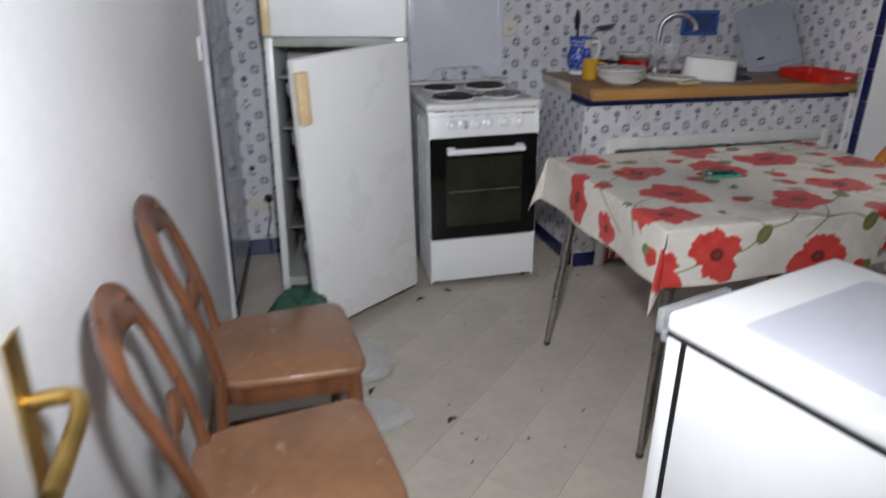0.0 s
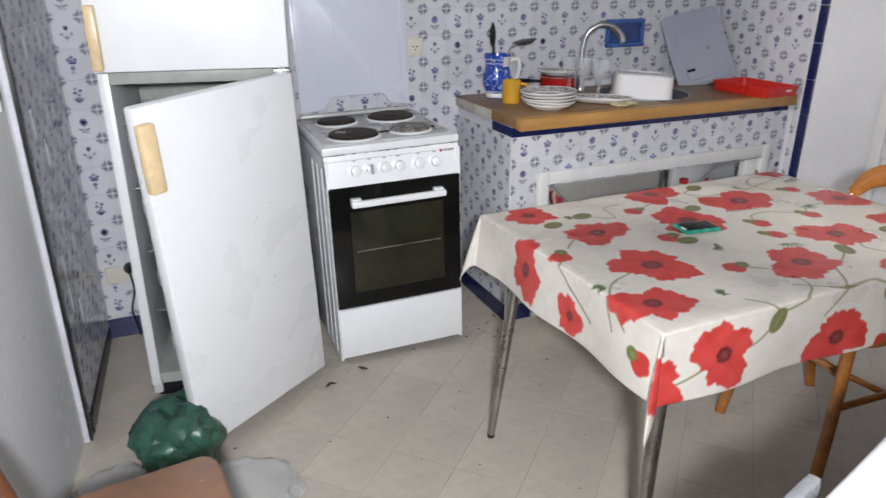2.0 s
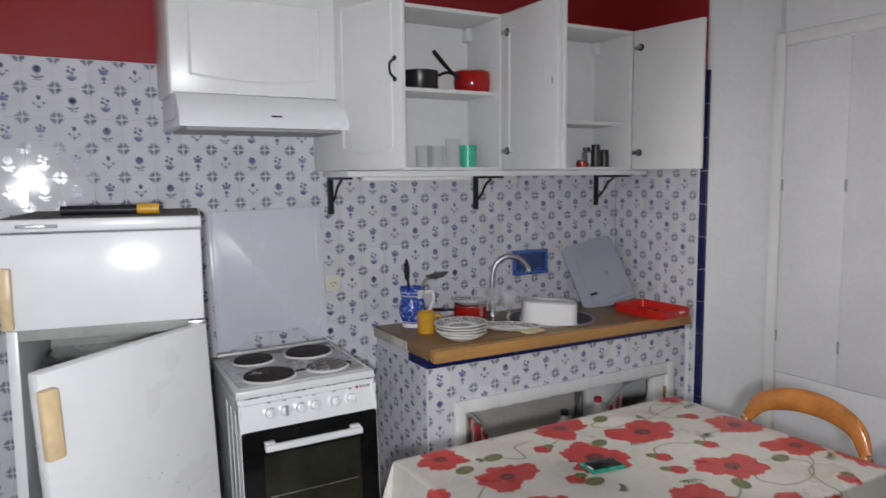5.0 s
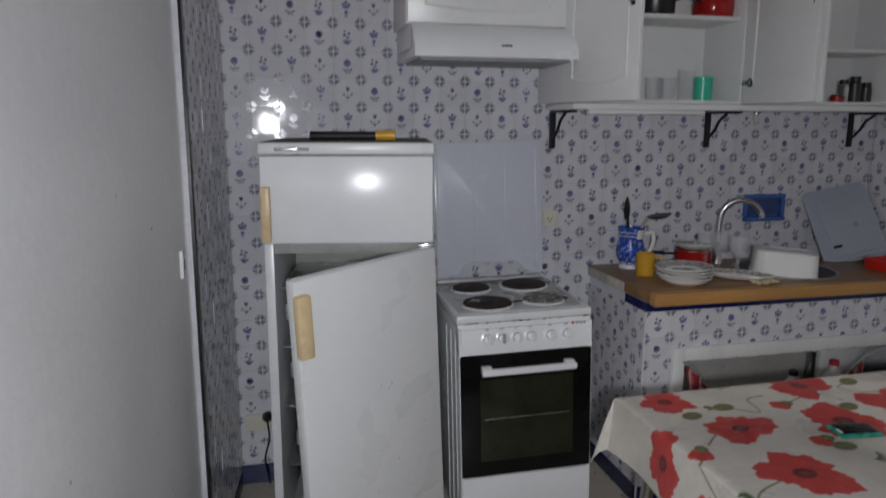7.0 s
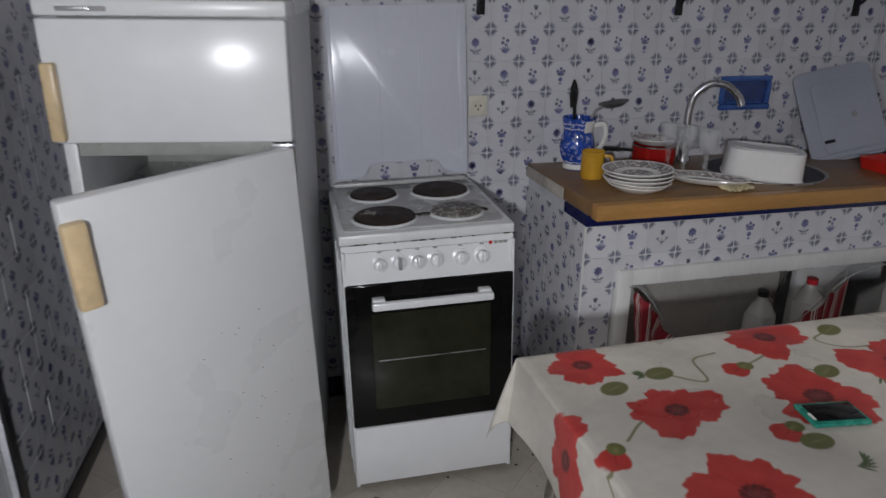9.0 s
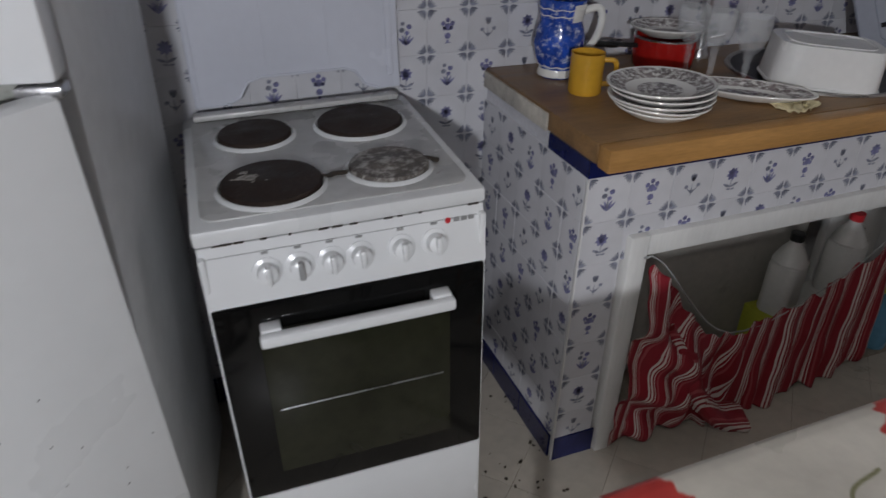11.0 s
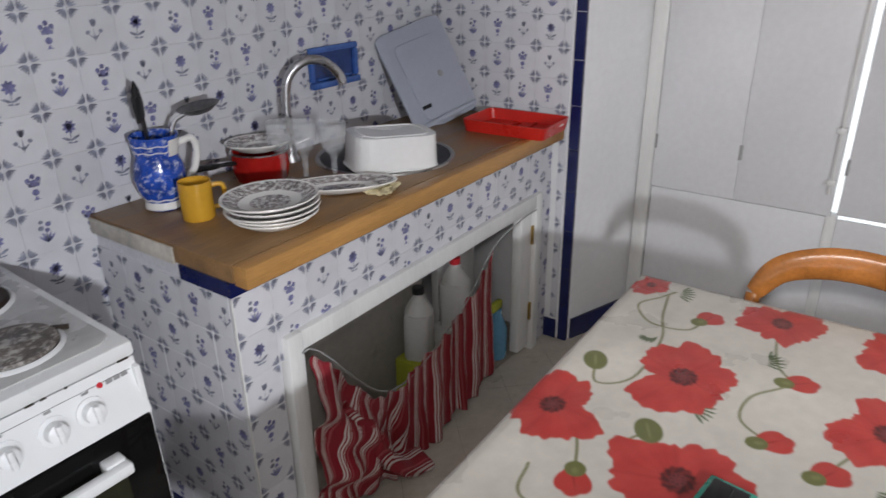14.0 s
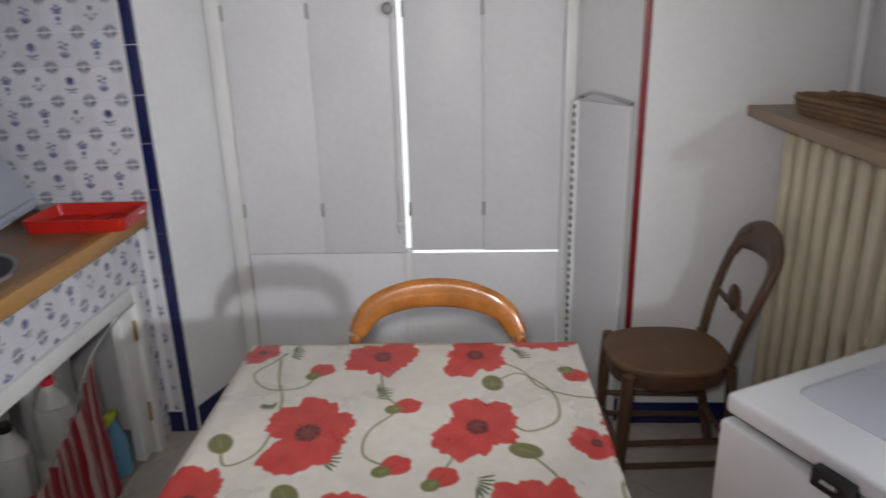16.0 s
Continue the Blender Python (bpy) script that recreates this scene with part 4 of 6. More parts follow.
        blob(x - 0.004 * math.cos(a), y - 0.004 * math.sin(a), 0.030, 0.0022, a + 0.25, (0.36, 0.02, 0.02), 0.6)
        blob(x + 0.017 * math.cos(a), y + 0.017 * math.sin(a), 0.0185, 0.0175, a, (0.17, 0.18, 0.055))
        blob(x + 0.013 * math.cos(a), y + 0.013 * math.sin(a), 0.010, 0.007, a, (0.24, 0.25, 0.095), 0.6)
    for x, y, a in GREEN_BUDS:
        blob(x, y, 0.034, 0.024, a, (0.17, 0.18, 0.065))
        blob(x, y, 0.026, 0.003, a, (0.26, 0.26, 0.12), 0.5)
    grime = 0.93 + 0.07 * np.sin(u * 7 + 1.3 * np.sin(v * 5))
    return np.clip(rgb * grime[..., None], 0, 1)


POPPIES = [(0.2, 0.175, 0.10), (-0.07, 0.10, 0.10), (0.215, -0.145, 0.088), (0.5, 0.065, 0.082), (0.505, -0.145, 0.082),
           (-0.005, 0.335, 0.088), (-0.032, -0.245, 0.09), (0.16, -0.36, 0.05), (-0.458, 0.32, 0.075), (-0.361, 0.125, 0.082),
           (-0.372, -0.11, 0.095), (-0.508, -0.275, 0.08), (0.53, 0.35, 0.05), (-0.413, -0.465, 0.078), (-0.065, -0.505, 0.078),
           (0.25, -0.46, 0.085), (0.6, -0.31, 0.08), (-0.638, 0.12, 0.075), (-0.678, -0.08, 0.05), (-0.598, -0.50, 0.08),
           (0.66, -0.53, 0.07)]
RED_BUDS = [(0.43, 0.20, 2.6), (0.285, 0.005, 2.0), (0.09, 0.01, 2.2), (0.055, -0.075, 2.4), (0.42, -0.35, 0.6),
            (-0.191, -0.20, 0.2), (-0.538, 0.03, 1.0), (-0.147, 0.23, 0.3), (0.1, -0.55, 0.2), (-0.658, -0.33, 1.2), (-0.202, 0.02, 0.4)]
GREEN_BUDS = [(0.165, 0.33, 0.4), (0.38, -0.18, 0.2), (0.14, -0.23, 1.2), (0.017, 0.175, 0.5), (-0.262, -0.42, 1.0),
              (0.1, -0.41, 0.9), (-0.322, 0.25, 0.2), (-0.18, -0.02, 0.1), (-0.438, 0.22, 0.4)]
LEAVES = [(0.52, 0.28, -1.2), (0.335, 0.06, -0.9), (0.12, 0.13, -1.5), (0.3, 0.26, 2.1), (0.05, -0.14, -2.2), (0.5, -0.24, -0.5),
          (-0.333, -0.31, 1.7), (-0.568, -0.18, 1.2), (-0.366, 0.24, 1.4), (-0.158, -0.09, 0.2), (0.17, -0.50, -0.6), (0.46, -0.62, -1.0), (0.62, -0.42, 0.3)]
STEMS = [[(0.43, 0.20), (0.37, 0.22), (0.36, 0.29), (0.42, 0.34), (0.48, 0.31), (0.52, 0.29)],
         [(0.165, 0.33), (0.1, 0.30), (0.15, 0.25), (0.3, 0.25), (0.4, 0.28), (0.5, 0.30)],
         [(0.285, 0.005), (0.33, 0.04), (0.42, 0.06), (0.5, 0.065)],
         [(0.09, 0.01), (0.13, 0.06), (0.2, 0.06), (0.26, 0.02)],
         [(0.055, -0.075), (0.12, -0.10), (0.21, -0.14)],
         [(0.38, -0.18), (0.42, -0.24), (0.34, -0.30), (0.24, -0.30), (0.2, -0.24), (0.24, -0.20)],
         [(0.505, -0.145), (0.44, -0.24), (0.36, -0.28), (0.32, -0.36), (0.34, -0.44)],
         [(0.14, -0.23), (0.08, -0.27), (0.017, -0.30), (-0.027, -0.36), (-0.114, -0.44)],
         [(0.017, 0.175), (-0.049, 0.20), (-0.103, 0.16), (-0.06, 0.10)],
         [(-0.191, -0.20), (-0.114, -0.27), (-0.136, -0.36), (-0.246, -0.40), (-0.311, -0.34)],
         [(-0.262, -0.42), (-0.322, -0.46), (-0.408, -0.47)],
         [(0.1, -0.41), (0.039, -0.38), (-0.07, -0.38), (-0.158, -0.33)],
         [(-0.538, 0.03), (-0.598, -0.06), (-0.658, -0.16)],
         [(-0.372, -0.11), (-0.458, -0.13), (-0.538, -0.17), (-0.618, -0.28)],
         [(-0.508, -0.275), (-0.568, -0.21), (-0.638, -0.24)],
         [(-0.361, 0.125), (-0.438, 0.11), (-0.498, 0.06)],
         [(-0.322, 0.25), (-0.246, 0.20), (-0.224, 0.28), (-0.158, 0.30)],
         [(-0.147, 0.23), (-0.07, 0.26), (-0.005, 0.30)],
         [(-0.413, -0.465), (-0.498, -0.50), (-0.578, -0.52)]]


def tablecloth():
    hl, hr, hf, hb = 0.165, 0.15, 0.175, 0.15
    nu, nv = 560, 430
    u, v = np.meshgrid(np.linspace(-TL / 2 - hl, TL / 2 + hr, nu), np.linspace(-TD / 2 - hf, TD / 2 + hb, nv), indexing="ij")
    a, b = TL / 2 + 0.004, TD / 2 + 0.004
    eu, ev = np.maximum(np.abs(u) - a, 0), np.maximum(np.abs(v) - b, 0)
    drop = np.hypot(eu, ev)
    both = np.minimum(eu, ev) / np.maximum(drop, 1e-6)
    wave_u, wave_v = np.sin(v * 17 + 0.6), np.sin(u * 14 + 1.0)
    x = np.sign(u) * (np.minimum(np.abs(u), a) + np.where(eu > 0, 0.006 + eu * (0.05 + 0.05 * wave_u) + 0.40 * eu * both, 0))
    y = np.sign(v) * (np.minimum(np.abs(v), b) + np.where(ev > 0, 0.006 + ev * (0.05 + 0.05 * wave_v) + 0.25 * ev * both, 0))
    z = TH + 0.002 - np.where(drop > 0, np.sqrt(np.maximum(drop ** 2 - (0.2 * drop) ** 2, 0)), 0)
    z = z + np.where(drop == 0, 0.0012 * np.sin(u * 23 + np.sin(v * 19) * 2) * np.sin(v * 15), 0)
    soft = np.clip(1 - np.minimum(np.abs(np.abs(u) - a), np.abs(np.abs(v) - b)) / 0.012, 0, 1)
    z = z - 0.002 * soft
    me = bpy.data.meshes.new("fabric")
    idx = np.arange(nu * nv).reshape(nu, nv)
    quads = np.stack([idx[:-1, :-1], idx[1:, :-1], idx[1:, 1:], idx[:-1, 1:]], -1).reshape(-1, 4)
    me.from_pydata(np.stack([x, y, z], -1).reshape(-1, 3).tolist(), [], quads.tolist())
    col = me.color_attributes.new("print", "FLOAT_COLOR", "POINT")
    rgba = np.ones((nu * nv, 4), dtype=np.float32)
    rgba[:, :3] = poppy_print(u, v).reshape(-1, 3)
    col.data.foreach_set("color", rgba.ravel())
    me.polygons.foreach_set("use_smooth", [True] * len(quads))
    me.materials.append(CLOTH)
    t = thing("tablecloth", "cream oilcloth printed with red poppies draped over the table", "tablecloth", TABLE)
    ob = new("fabric", me)
    ob.parent = t
    th = ob.modifiers.new("cloth", "SOLIDIFY")
    th.thickness, th.offset = 0.0012, 1


tablecloth()


# ---- chairs ----
def balloon_chair(m, wood, seat_mat, label, group, square=True):
    """A balloon-back side chair; it faces +y of its own space."""
    c = thing("dining_chair", label, "chair", m, group)
    pts = []
    for k in range(28):
        a = 2 * math.pi * k / 28
        w = 0.185 + 0.036 * math.sin(a) if square else 0.18
        p, q = (0.32, 0.36) if square else (0.75, 0.8)
        pts.append((w * math.copysign(abs(math.cos(a)) ** p, math.cos(a)), 0.198 * math.copysign(abs(math.sin(a)) ** q, math.sin(a))))
    part("seat", prism(pts, 2, 0.435, 0.458, 0.008, steps=3), seat_mat, c, "worn rounded seat")
    part("seat_frame", prism([(p[0] * 0.95, p[1] * 0.95) for p in pts], 2, 0.385, 0.434, 0.004), wood, c)
    for s in (-1, 1):
        part("leg", sweep(arc([(s * 0.17, 0.155, 0.44), (s * 0.175, 0.165, 0.25), (s * 0.172, 0.17, 0.0)], 6), [0.021] * 7 + [0.018] * 5 + [0.014], 10), wood, c)
        part("leg", sweep(arc([(s * 0.155, -0.165, 0.46), (s * 0.155, -0.185, 0.24), (s * 0.16, -0.235, 0.0)], 6), 0.0165, 10), wood, c)
        part("back_post", sweep(arc([(s * 0.138, -0.163, 0.44), (s * 0.148, -0.185, 0.56), (s * 0.158, -0.225, 0.69), (s * 0.148, -0.262, 0.785), (s * 0.09, -0.280, 0.830)], 7), 0.0165, 10, flat=0.85), wood, c)
        part("stretcher", sweep([(s * 0.172, 0.165, 0.20), (s * 0.157, -0.195, 0.20)], 0.0105, 8), wood, c)
        part("stretcher", sweep([(s * 0.172, 0.165, 0.115), (s * 0.158, -0.212, 0.115)], 0.0105, 8), wood, c)
    part("stretcher", sweep([(-0.172, 0.165, 0.15), (0.172, 0.165, 0.15)], 0.0105, 8), wood, c)
    part("stretcher", sweep([(-0.156, -0.195, 0.17), (0.156, -0.195, 0.17)], 0.0105, 8), wood, c)
    top = [(-0.152, -0.245, 0.74), (-0.134, -0.266, 0.792), (-0.07, -0.284, 0.816), (0, -0.290, 0.822), (0.07, -0.284, 0.816), (0.134, -0.266, 0.792), (0.152, -0.245, 0.74)]
    n = len(arc(top, 6))
    part("top_rail", sweep(arc(top, 6), [0.024 + 0.030 * math.sin(math.pi * k / (n - 1)) for k in range(n)], 12, flat=0.34, up=(0, 1, 0.2)), wood, c, "broad rounded top rail")
    mid = [(-0.150, -0.200, 0.615), (-0.06, -0.206, 0.605), (-0.03, -0.207, 0.620), (0, -0.207, 0.630), (0.03, -0.207, 0.620), (0.06, -0.206, 0.605), (0.150, -0.200, 0.615)]
    n2 = len(arc(mid, 5))
    part("splat", sweep(arc(mid, 5), [0.014 + 0.034 * math.exp(-((k / (n2 - 1) - 0.5) / 0.16) ** 2) for k in range(n2)], 10, flat=0.35, up=(0, 1, 0)), wood, c, "shaped cross splat")


balloon_chair(pose(-0.282, 1.56, 0, 0, 0, -86) @ Matrix.Diagonal((1, 1, 1.025, 1)), CHAIR_WOOD, CHAIR_SEAT, "varnished brown balloon-back chair standing against the white wall", "chairs along the wall")
balloon_chair(pose(-0.285, 1.045, 0, 0, 0, -84) @ Matrix.Diagonal((1, 1, 1.025, 1)), CHAIR_WOOD, CHAIR_SEAT, "varnished brown balloon-back chair next to the door", "chairs along the wall")
balloon_chair(pose(2.455, 1.015, 0, 0, 0, 1) @ Matrix.Diagonal((0.92, 0.98, 1, 1)), DARK_CHAIR_WOOD, DARK_SEAT, "dark brown balloon-back chair beside the radiator", "", False)


def bistro_chair(m):
    """A bent-wood armless chair with a hooped back; it faces +y of its own space."""
    c = thing("dining_chair", "honey varnished bentwood chair tucked under the table", "chair", m)
    part("seat", prism(rounded(0.42, 0.40, 0.14, 8), 2, 0.435, 0.462, 0.008), HONEY_WOOD, c)
    hoop = [(-0.19, -0.165, 0.44), (-0.212, -0.20, 0.64), (-0.214, -0.232, 0.735), (-0.170, -0.255, 0.795), (-0.09, -0.275, 0.824), (0, -0.282, 0.832),
            (0.09, -0.275, 0.824), (0.170, -0.255, 0.795), (0.214, -0.232, 0.735), (0.212, -0.20, 0.64), (0.19, -0.165, 0.44)]
    part("back_post", sweep(arc(hoop[:3], 8), 0.018, 12), HONEY_WOOD, c)
    part("back_post", sweep(arc(hoop[8:], 8), 0.018, 12), HONEY_WOOD, c)
    mid = arc(hoop[2:9], 7)
    n = len(mid)
    part("top_rail", sweep(mid, [0.020 + 0.020 * math.sin(math.pi * k / (n - 1)) ** 0.7 for k in range(n)], 14, flat=0.45, up=(0, 1, 0)), HONEY_WOOD, c, "broad arched top rail")
    for s in (-1, 1):
        part("leg", sweep(arc([(s * 0.175, 0.155, 0.44), (s * 0.185, 0.17, 0.2), (s * 0.20, 0.20, 0.0)], 5), 0.0185, 10), HONEY_WOOD, c)
        part("leg", sweep(arc([(s * 0.19, -0.16, 0.45), (s * 0.195, -0.18, 0.2), (s * 0.205, -0.23, 0.0)], 5), 0.018, 10), HONEY_WOOD, c)
        part("stretcher", sweep([(s * 0.183, 0.165, 0.24), (s * 0.193, -0.176, 0.24)], 0.011, 8), HONEY_WOOD, c)
    part("stretcher", sweep(arc([(-0.19, 0.175, 0.16), (-0.08, 0.02, 0.24), (0.08, -0.02, 0.24), (0.19, -0.18, 0.16)], 6), 0.011, 8), HONEY_WOOD, c)
    part("stretcher", sweep(arc([(0.19, 0.175, 0.16), (0.08, 0.02, 0.245), (-0.08, -0.02, 0.245), (-0.19, -0.18, 0.16)], 6), 0.011, 8), HONEY_WOOD, c)


bistro_chair(pose(1.75, 1.735, 0, 0, 0, 89) @ Matrix.Diagonal((0.975, 1, 1, 1)))


# ---- low fridges by the passage ----
def low_fridge(m, label, open_gap):
    """A waist-high fridge; its door faces +y of its own space."""
    w, d, h = 0.50, 0.52, 0.85
    f = thing("low_fridge", label, "fridge", m, "low fridges")
    part("body", box(0, w, -d, 0, 0.03, h - 0.0425, 0.003), ENAMEL, f)
    top = part("worktop", box(-0.006, w + 0.006, -d - 0.006, 0.046, h - 0.042, h, 0.012, steps=3), ENAMEL, f, "white lid with a raised rim")
    part("rim", prism(rounded(w - 0.10, d - 0.12, 0.03), 2, h - 0.001, h + 0.002, 0.001), LID_WHITE, top, "", True, Matrix.Translation((w / 2, -d / 2, 0)))
    part("gasket", box(-0.001, w + 0.001, 0.0005, 0.0098 + open_gap, 0.05, h - 0.052), BLACK_PLASTIC, f, "dark door gasket")
    door = part("door", box(-0.002, w + 0.002, 0.010 + open_gap, 0.044 + open_gap, 0.04, h - 0.050, 0.008), ENAMEL, f, "white door")
    y = 0.044 + open_gap
    hd = part("handle", box(0.01, 0.20, y + 0.020, y + 0.038, h - 0.062, h - 0.014, 0.005), CLEAR_HANDLE, door, "clear plastic bar handle")
    for x in (0.01, 0.184):
        part("handle_end", box(x, x + 0.016, y - 0.002, y + 0.022, h - 0.075, h - 0.052, 0.003), CLEAR_HANDLE, hd)
    part("groove", box(-0.0025, 0.002, -d + 0.02, 0.042, h - 0.049, h - 0.0425), GASKET, f)
    part("plinth", box(0.02, w - 0.02, -d + 0.02, -0.02, 0.0, 0.03), BLACK_PLASTIC, f)


low_fridge(pose(0.399, 0.788, 0, 0, 0, 16.2), "low white fridge with a clear plastic door handle", 0.0)
low_fridge(pose(1.079, 0.908, 0, 0, 0, 27), "low white fridge with its door ajar near the table", 0.014)


second = [o for o in bpy.data.objects if o.name.startswith("low_fridge")][-1]
keeper = part("latch", box(0.24, 0.31, 0.035, 0.064, 0.790, 0.826, 0.005), BLACK_PLASTIC, second, "black plastic latch")
part("pin", sweep([(0.262, 0.066, 0.81), (0.288, 0.066, 0.81)], 0.004, 8), STEEL, keeper)

# ---- radiator and its shelf ----
radiator = thing("radiator", "cream cast-iron column radiator under a wooden shelf", "radiator")
n_col = 9
for k in range(n_col):
    x = 2.60 - k * 0.088
    tubes = bmesh.new()
    for y in (0.50, 0.635):
        sweep([(x, y, 0.17), (x, y, 0.185), (x, y, 1.12), (x, y, 1.135)], [0.012, 0.021, 0.021, 0.012], 12, tubes)
    for z in (0.20, 0.66, 1.10):
        box(x - 0.018, x + 0.018, 0.495, 0.64, z - 0.03, z + 0.03, 0.006, tubes)
    part("column", tubes, RADIATOR_CREAM, radiator)
    if k in (0, n_col - 1):
        for y in (0.51, 0.62):
            part("foot", lathe([(0.03, 0), (0.022, 0.03), (0.017, 0.18), (0, 0.18)], 12), RADIATOR_CREAM, radiator, "", True, Matrix.Translation((x, y, 0)))
for z in (0.23, 0.66, 1.07):
    part("joint", sweep([(2.60, 0.56, z), (2.60 - 0.088 * (n_col - 1), 0.56, z)], 0.03, 12), RADIATOR_CREAM, radiator)
radiator_shelf = thing("radiator_shelf", "pale brown wooden shelf over the radiator", "shelf")
part("board", box(1.90, 2.733, 0.412, 0.735, 1.165, 1.20, 0.004), SHELF_WOOD, radiator_shelf)
for x in (1.95, 2.70):
    part("support", box(x, x + 0.02, 0.412, 0.45, 1.02, 1.165, 0.003), SHELF_WOOD, radiator_shelf)
pipe = solid("heating_pipe", sweep([(2.66, 0.44, 1.20), (2.66, 0.44, TOP)], 0.016, 12), WHITE_WALL, "white painted heating pipe in the corner", "pipe")
basket = thing("wicker_basket", "flat brown wicker tray lying on the shelf", "basket", pose(2.30, 0.57, 1.2005, 0, 0, 4))
part("bottom", prism(rounded(0.52, 0.17, 0.06, 6), 2, 0.0, 0.014, 0.003), WICKER, basket)
for z, g in ((0.022, 1.0), (0.036, 1.03), (0.05, 1.05)):
    ring = [(p[0] * g, p[1] * g, z + 0.004 * math.sin(9 * i)) for i, p in enumerate(rounded(0.52, 0.17, 0.06, 6))]
    part("weave", sweep(ring + ring[:1], 0.008, 8), WICKER, basket)

panel = thing("perforated_panel", "white metal panel with a dark perforated edge by the window", "panel")
pm = pose(2.75, 1.098, 0, 0, 0, 33)
part("sheet", box(0, 0.255, 0, 0.02, 0.0, 1.20, 0.003), SHUTTER_WHITE, panel, "", True, pm)
part("top_frame", sweep([(0.0, 0.01, 1.21), (0.19, 0.01, 1.235), (0.255, 0.01, 1.21)], 0.008, 8), STEEL, panel, "", True, pm)
strip = part("perforated_edge", box(0.250, 0.270, 0.018, 0.034, 0.0, 1.20, 0.003), ENAMEL_OLD, panel, "edge strip with dark holes", True, pm)
for k in range(38):
    part("hole", box(0.254, 0.266, 0.0335, 0.0352, 0.06 + k * 0.03, 0.076 + k * 0.03, 0.0005, steps=1), BLACK_PLASTIC, strip)

black_bag = thing("black_bag", "limp black bag lying behind the table leg", "bag", pose(2.02, 1.46, 0, 0, 0, 12))
bm = bmesh.new()
bmesh.ops.create_icosphere(bm, subdivisions=4, radius=1)
for v in bm.verts:
    n = 1 + 0.16 * noise.noise(v.co * 2.2) + 0.05 * noise.noise(v.co * 6)
    v.co = Vector((v.co.x * 0.17 * n, v.co.y * 0.13 * n, max(0.22 + v.co.z * 0.25 * n, 0.002)))
part("sack", bm, BLACK_BAG, black_bag)
part("strap", sweep(arc([(-0.08, 0, 0.44), (-0.05, 0, 0.54), (0.05, 0, 0.54), (0.08, 0, 0.44)], 5), 0.009, 8, flat=0.4), BLACK_BAG, black_bag)

# ---- the open door at the entrance ----
door_1 = thing("door_1", "white wooden door folded back against the wall with a brass handle", "door", kind="structure")
part("leaf", box(-0.572, -0.534, -0.42, 0.552, 0.008, 2.04, 0.004), WHITE_WOOD, door_1)
plate = part("handle_plate", box(-0.5355, -0.529, 0.472, 0.512, 0.902, 1.102, 0.002), BRASS, door_1, "tarnished brass plate")
part("lever", sweep(arc([(-0.529, 0.492, 1.033), (-0.493, 0.492, 1.035), (-0.480, 0.467, 1.033), (-0.483, 0.417, 1.023), (-0.488, 0.377, 1.013)], 5), 0.009, 10), BRASS, plate, "curved brass lever")

# ---- wall fittings ----
socket = thing("power_socket", "cream round power socket on the tiled wall", "socket")
part("plate", box(0.943, 1.013, BACK - 0.012, BACK - 0.006, 1.075, 1.150, 0.004), SOCKET_CREAM, socket)
part("ring", lathe([(0.026, 0.0), (0.026, 0.004), (0.021, 0.004), (0.020, 0.0005), (0, 0.0005)], 24), SOCKET_CREAM, socket, "", True, pose(0.978, BACK - 0.012, 1.112, 90, 0, 0))
for x, z in ((-0.009, 0.002), (0.009, 0.002), (0, -0.011)):
    part("hole", lathe([(0.0035, 0), (0.0035, 0.001), (0, 0.001)], 10), BLACK_PLASTIC, socket, "", True, pose(0.978 + x, BACK - 0.013, 1.112 + z, 90, 0, 0))

low_socket = thing("power_socket", "white double socket with a black plug and cable", "socket")
part("plate", box(-0.36, -0.20, BACK - 0.02, BACK - 0.006, 0.245, 0.315, 0.004), SOCKET_CREAM, low_socket)
part("plug", lathe([(0.02, 0), (0.022, 0.02), (0.012, 0.045), (0, 0.046)], 14), BLACK_PLASTIC, low_socket, "black plug", True, pose(-0.27, BACK - 0.02, 0.31, 90, 0, 0))
part("cable", sweep(arc([(-0.27, BACK - 0.06, 0.30), (-0.265, BACK - 0.06, 0.22), (-0.285, BACK - 0.05, 0.13), (-0.27, BACK - 0.04, 0.01)], 6), 0.004, 8), BLACK_PLASTIC, low_socket, "black cable")

latch = thing("latch_plate", "small metal latch plate on the wall's corner", "latch plate")
part("plate", box(-0.474, -0.4625, 2.53, 2.58, 1.085, 1.165, 0.002), WHITE_WOOD, latch)
part("keyhole", box(-0.4625, -0.461, 2.545, 2.556, 1.11, 1.14, 0.0005), DARK_IRON, latch)

niche = thing("soap_niche", "glazed cobalt blue soap niche set in the tiles", "soap dish")
part("frame", box(1.955, 2.180, BACK - 0.020, BACK - 0.006, 1.180, 1.200, 0.005), BLUE_NICHE, niche)
part("frame", box(1.955, 2.180, BACK - 0.028, BACK - 0.006, 1.070, 1.092, 0.006), BLUE_NICHE, niche)
part("frame", box(1.955, 1.975, BACK - 0.020, BACK - 0.006, 1.092, 1.180, 0.005), BLUE_NICHE, niche)
part("frame", box(2.160, 2.180, BACK - 0.020, BACK - 0.006, 1.092, 1.180, 0.005), BLUE_NICHE, niche)
# nearly flat; the darker blue paints in the depth of the niche
part("shaded_back", box(1.973, 2.162, BACK - 0.0095, BACK - 0.006, 1.088, 1.184), NICHE_SHADED, niche, "shallow back in blue darkened as a hollow's shade")
part("ledge", box(1.99, 2.145, BACK - 0.018, BACK - 0.009, 1.094, 1.102, 0.003), BLUE_NICHE, niche)


# ---- things on the worktop ----
def handle_loop(points, r, flat=1.0):
    return sweep(arc(points, 6), r, 10, flat=flat, up=(0, 1, 0))


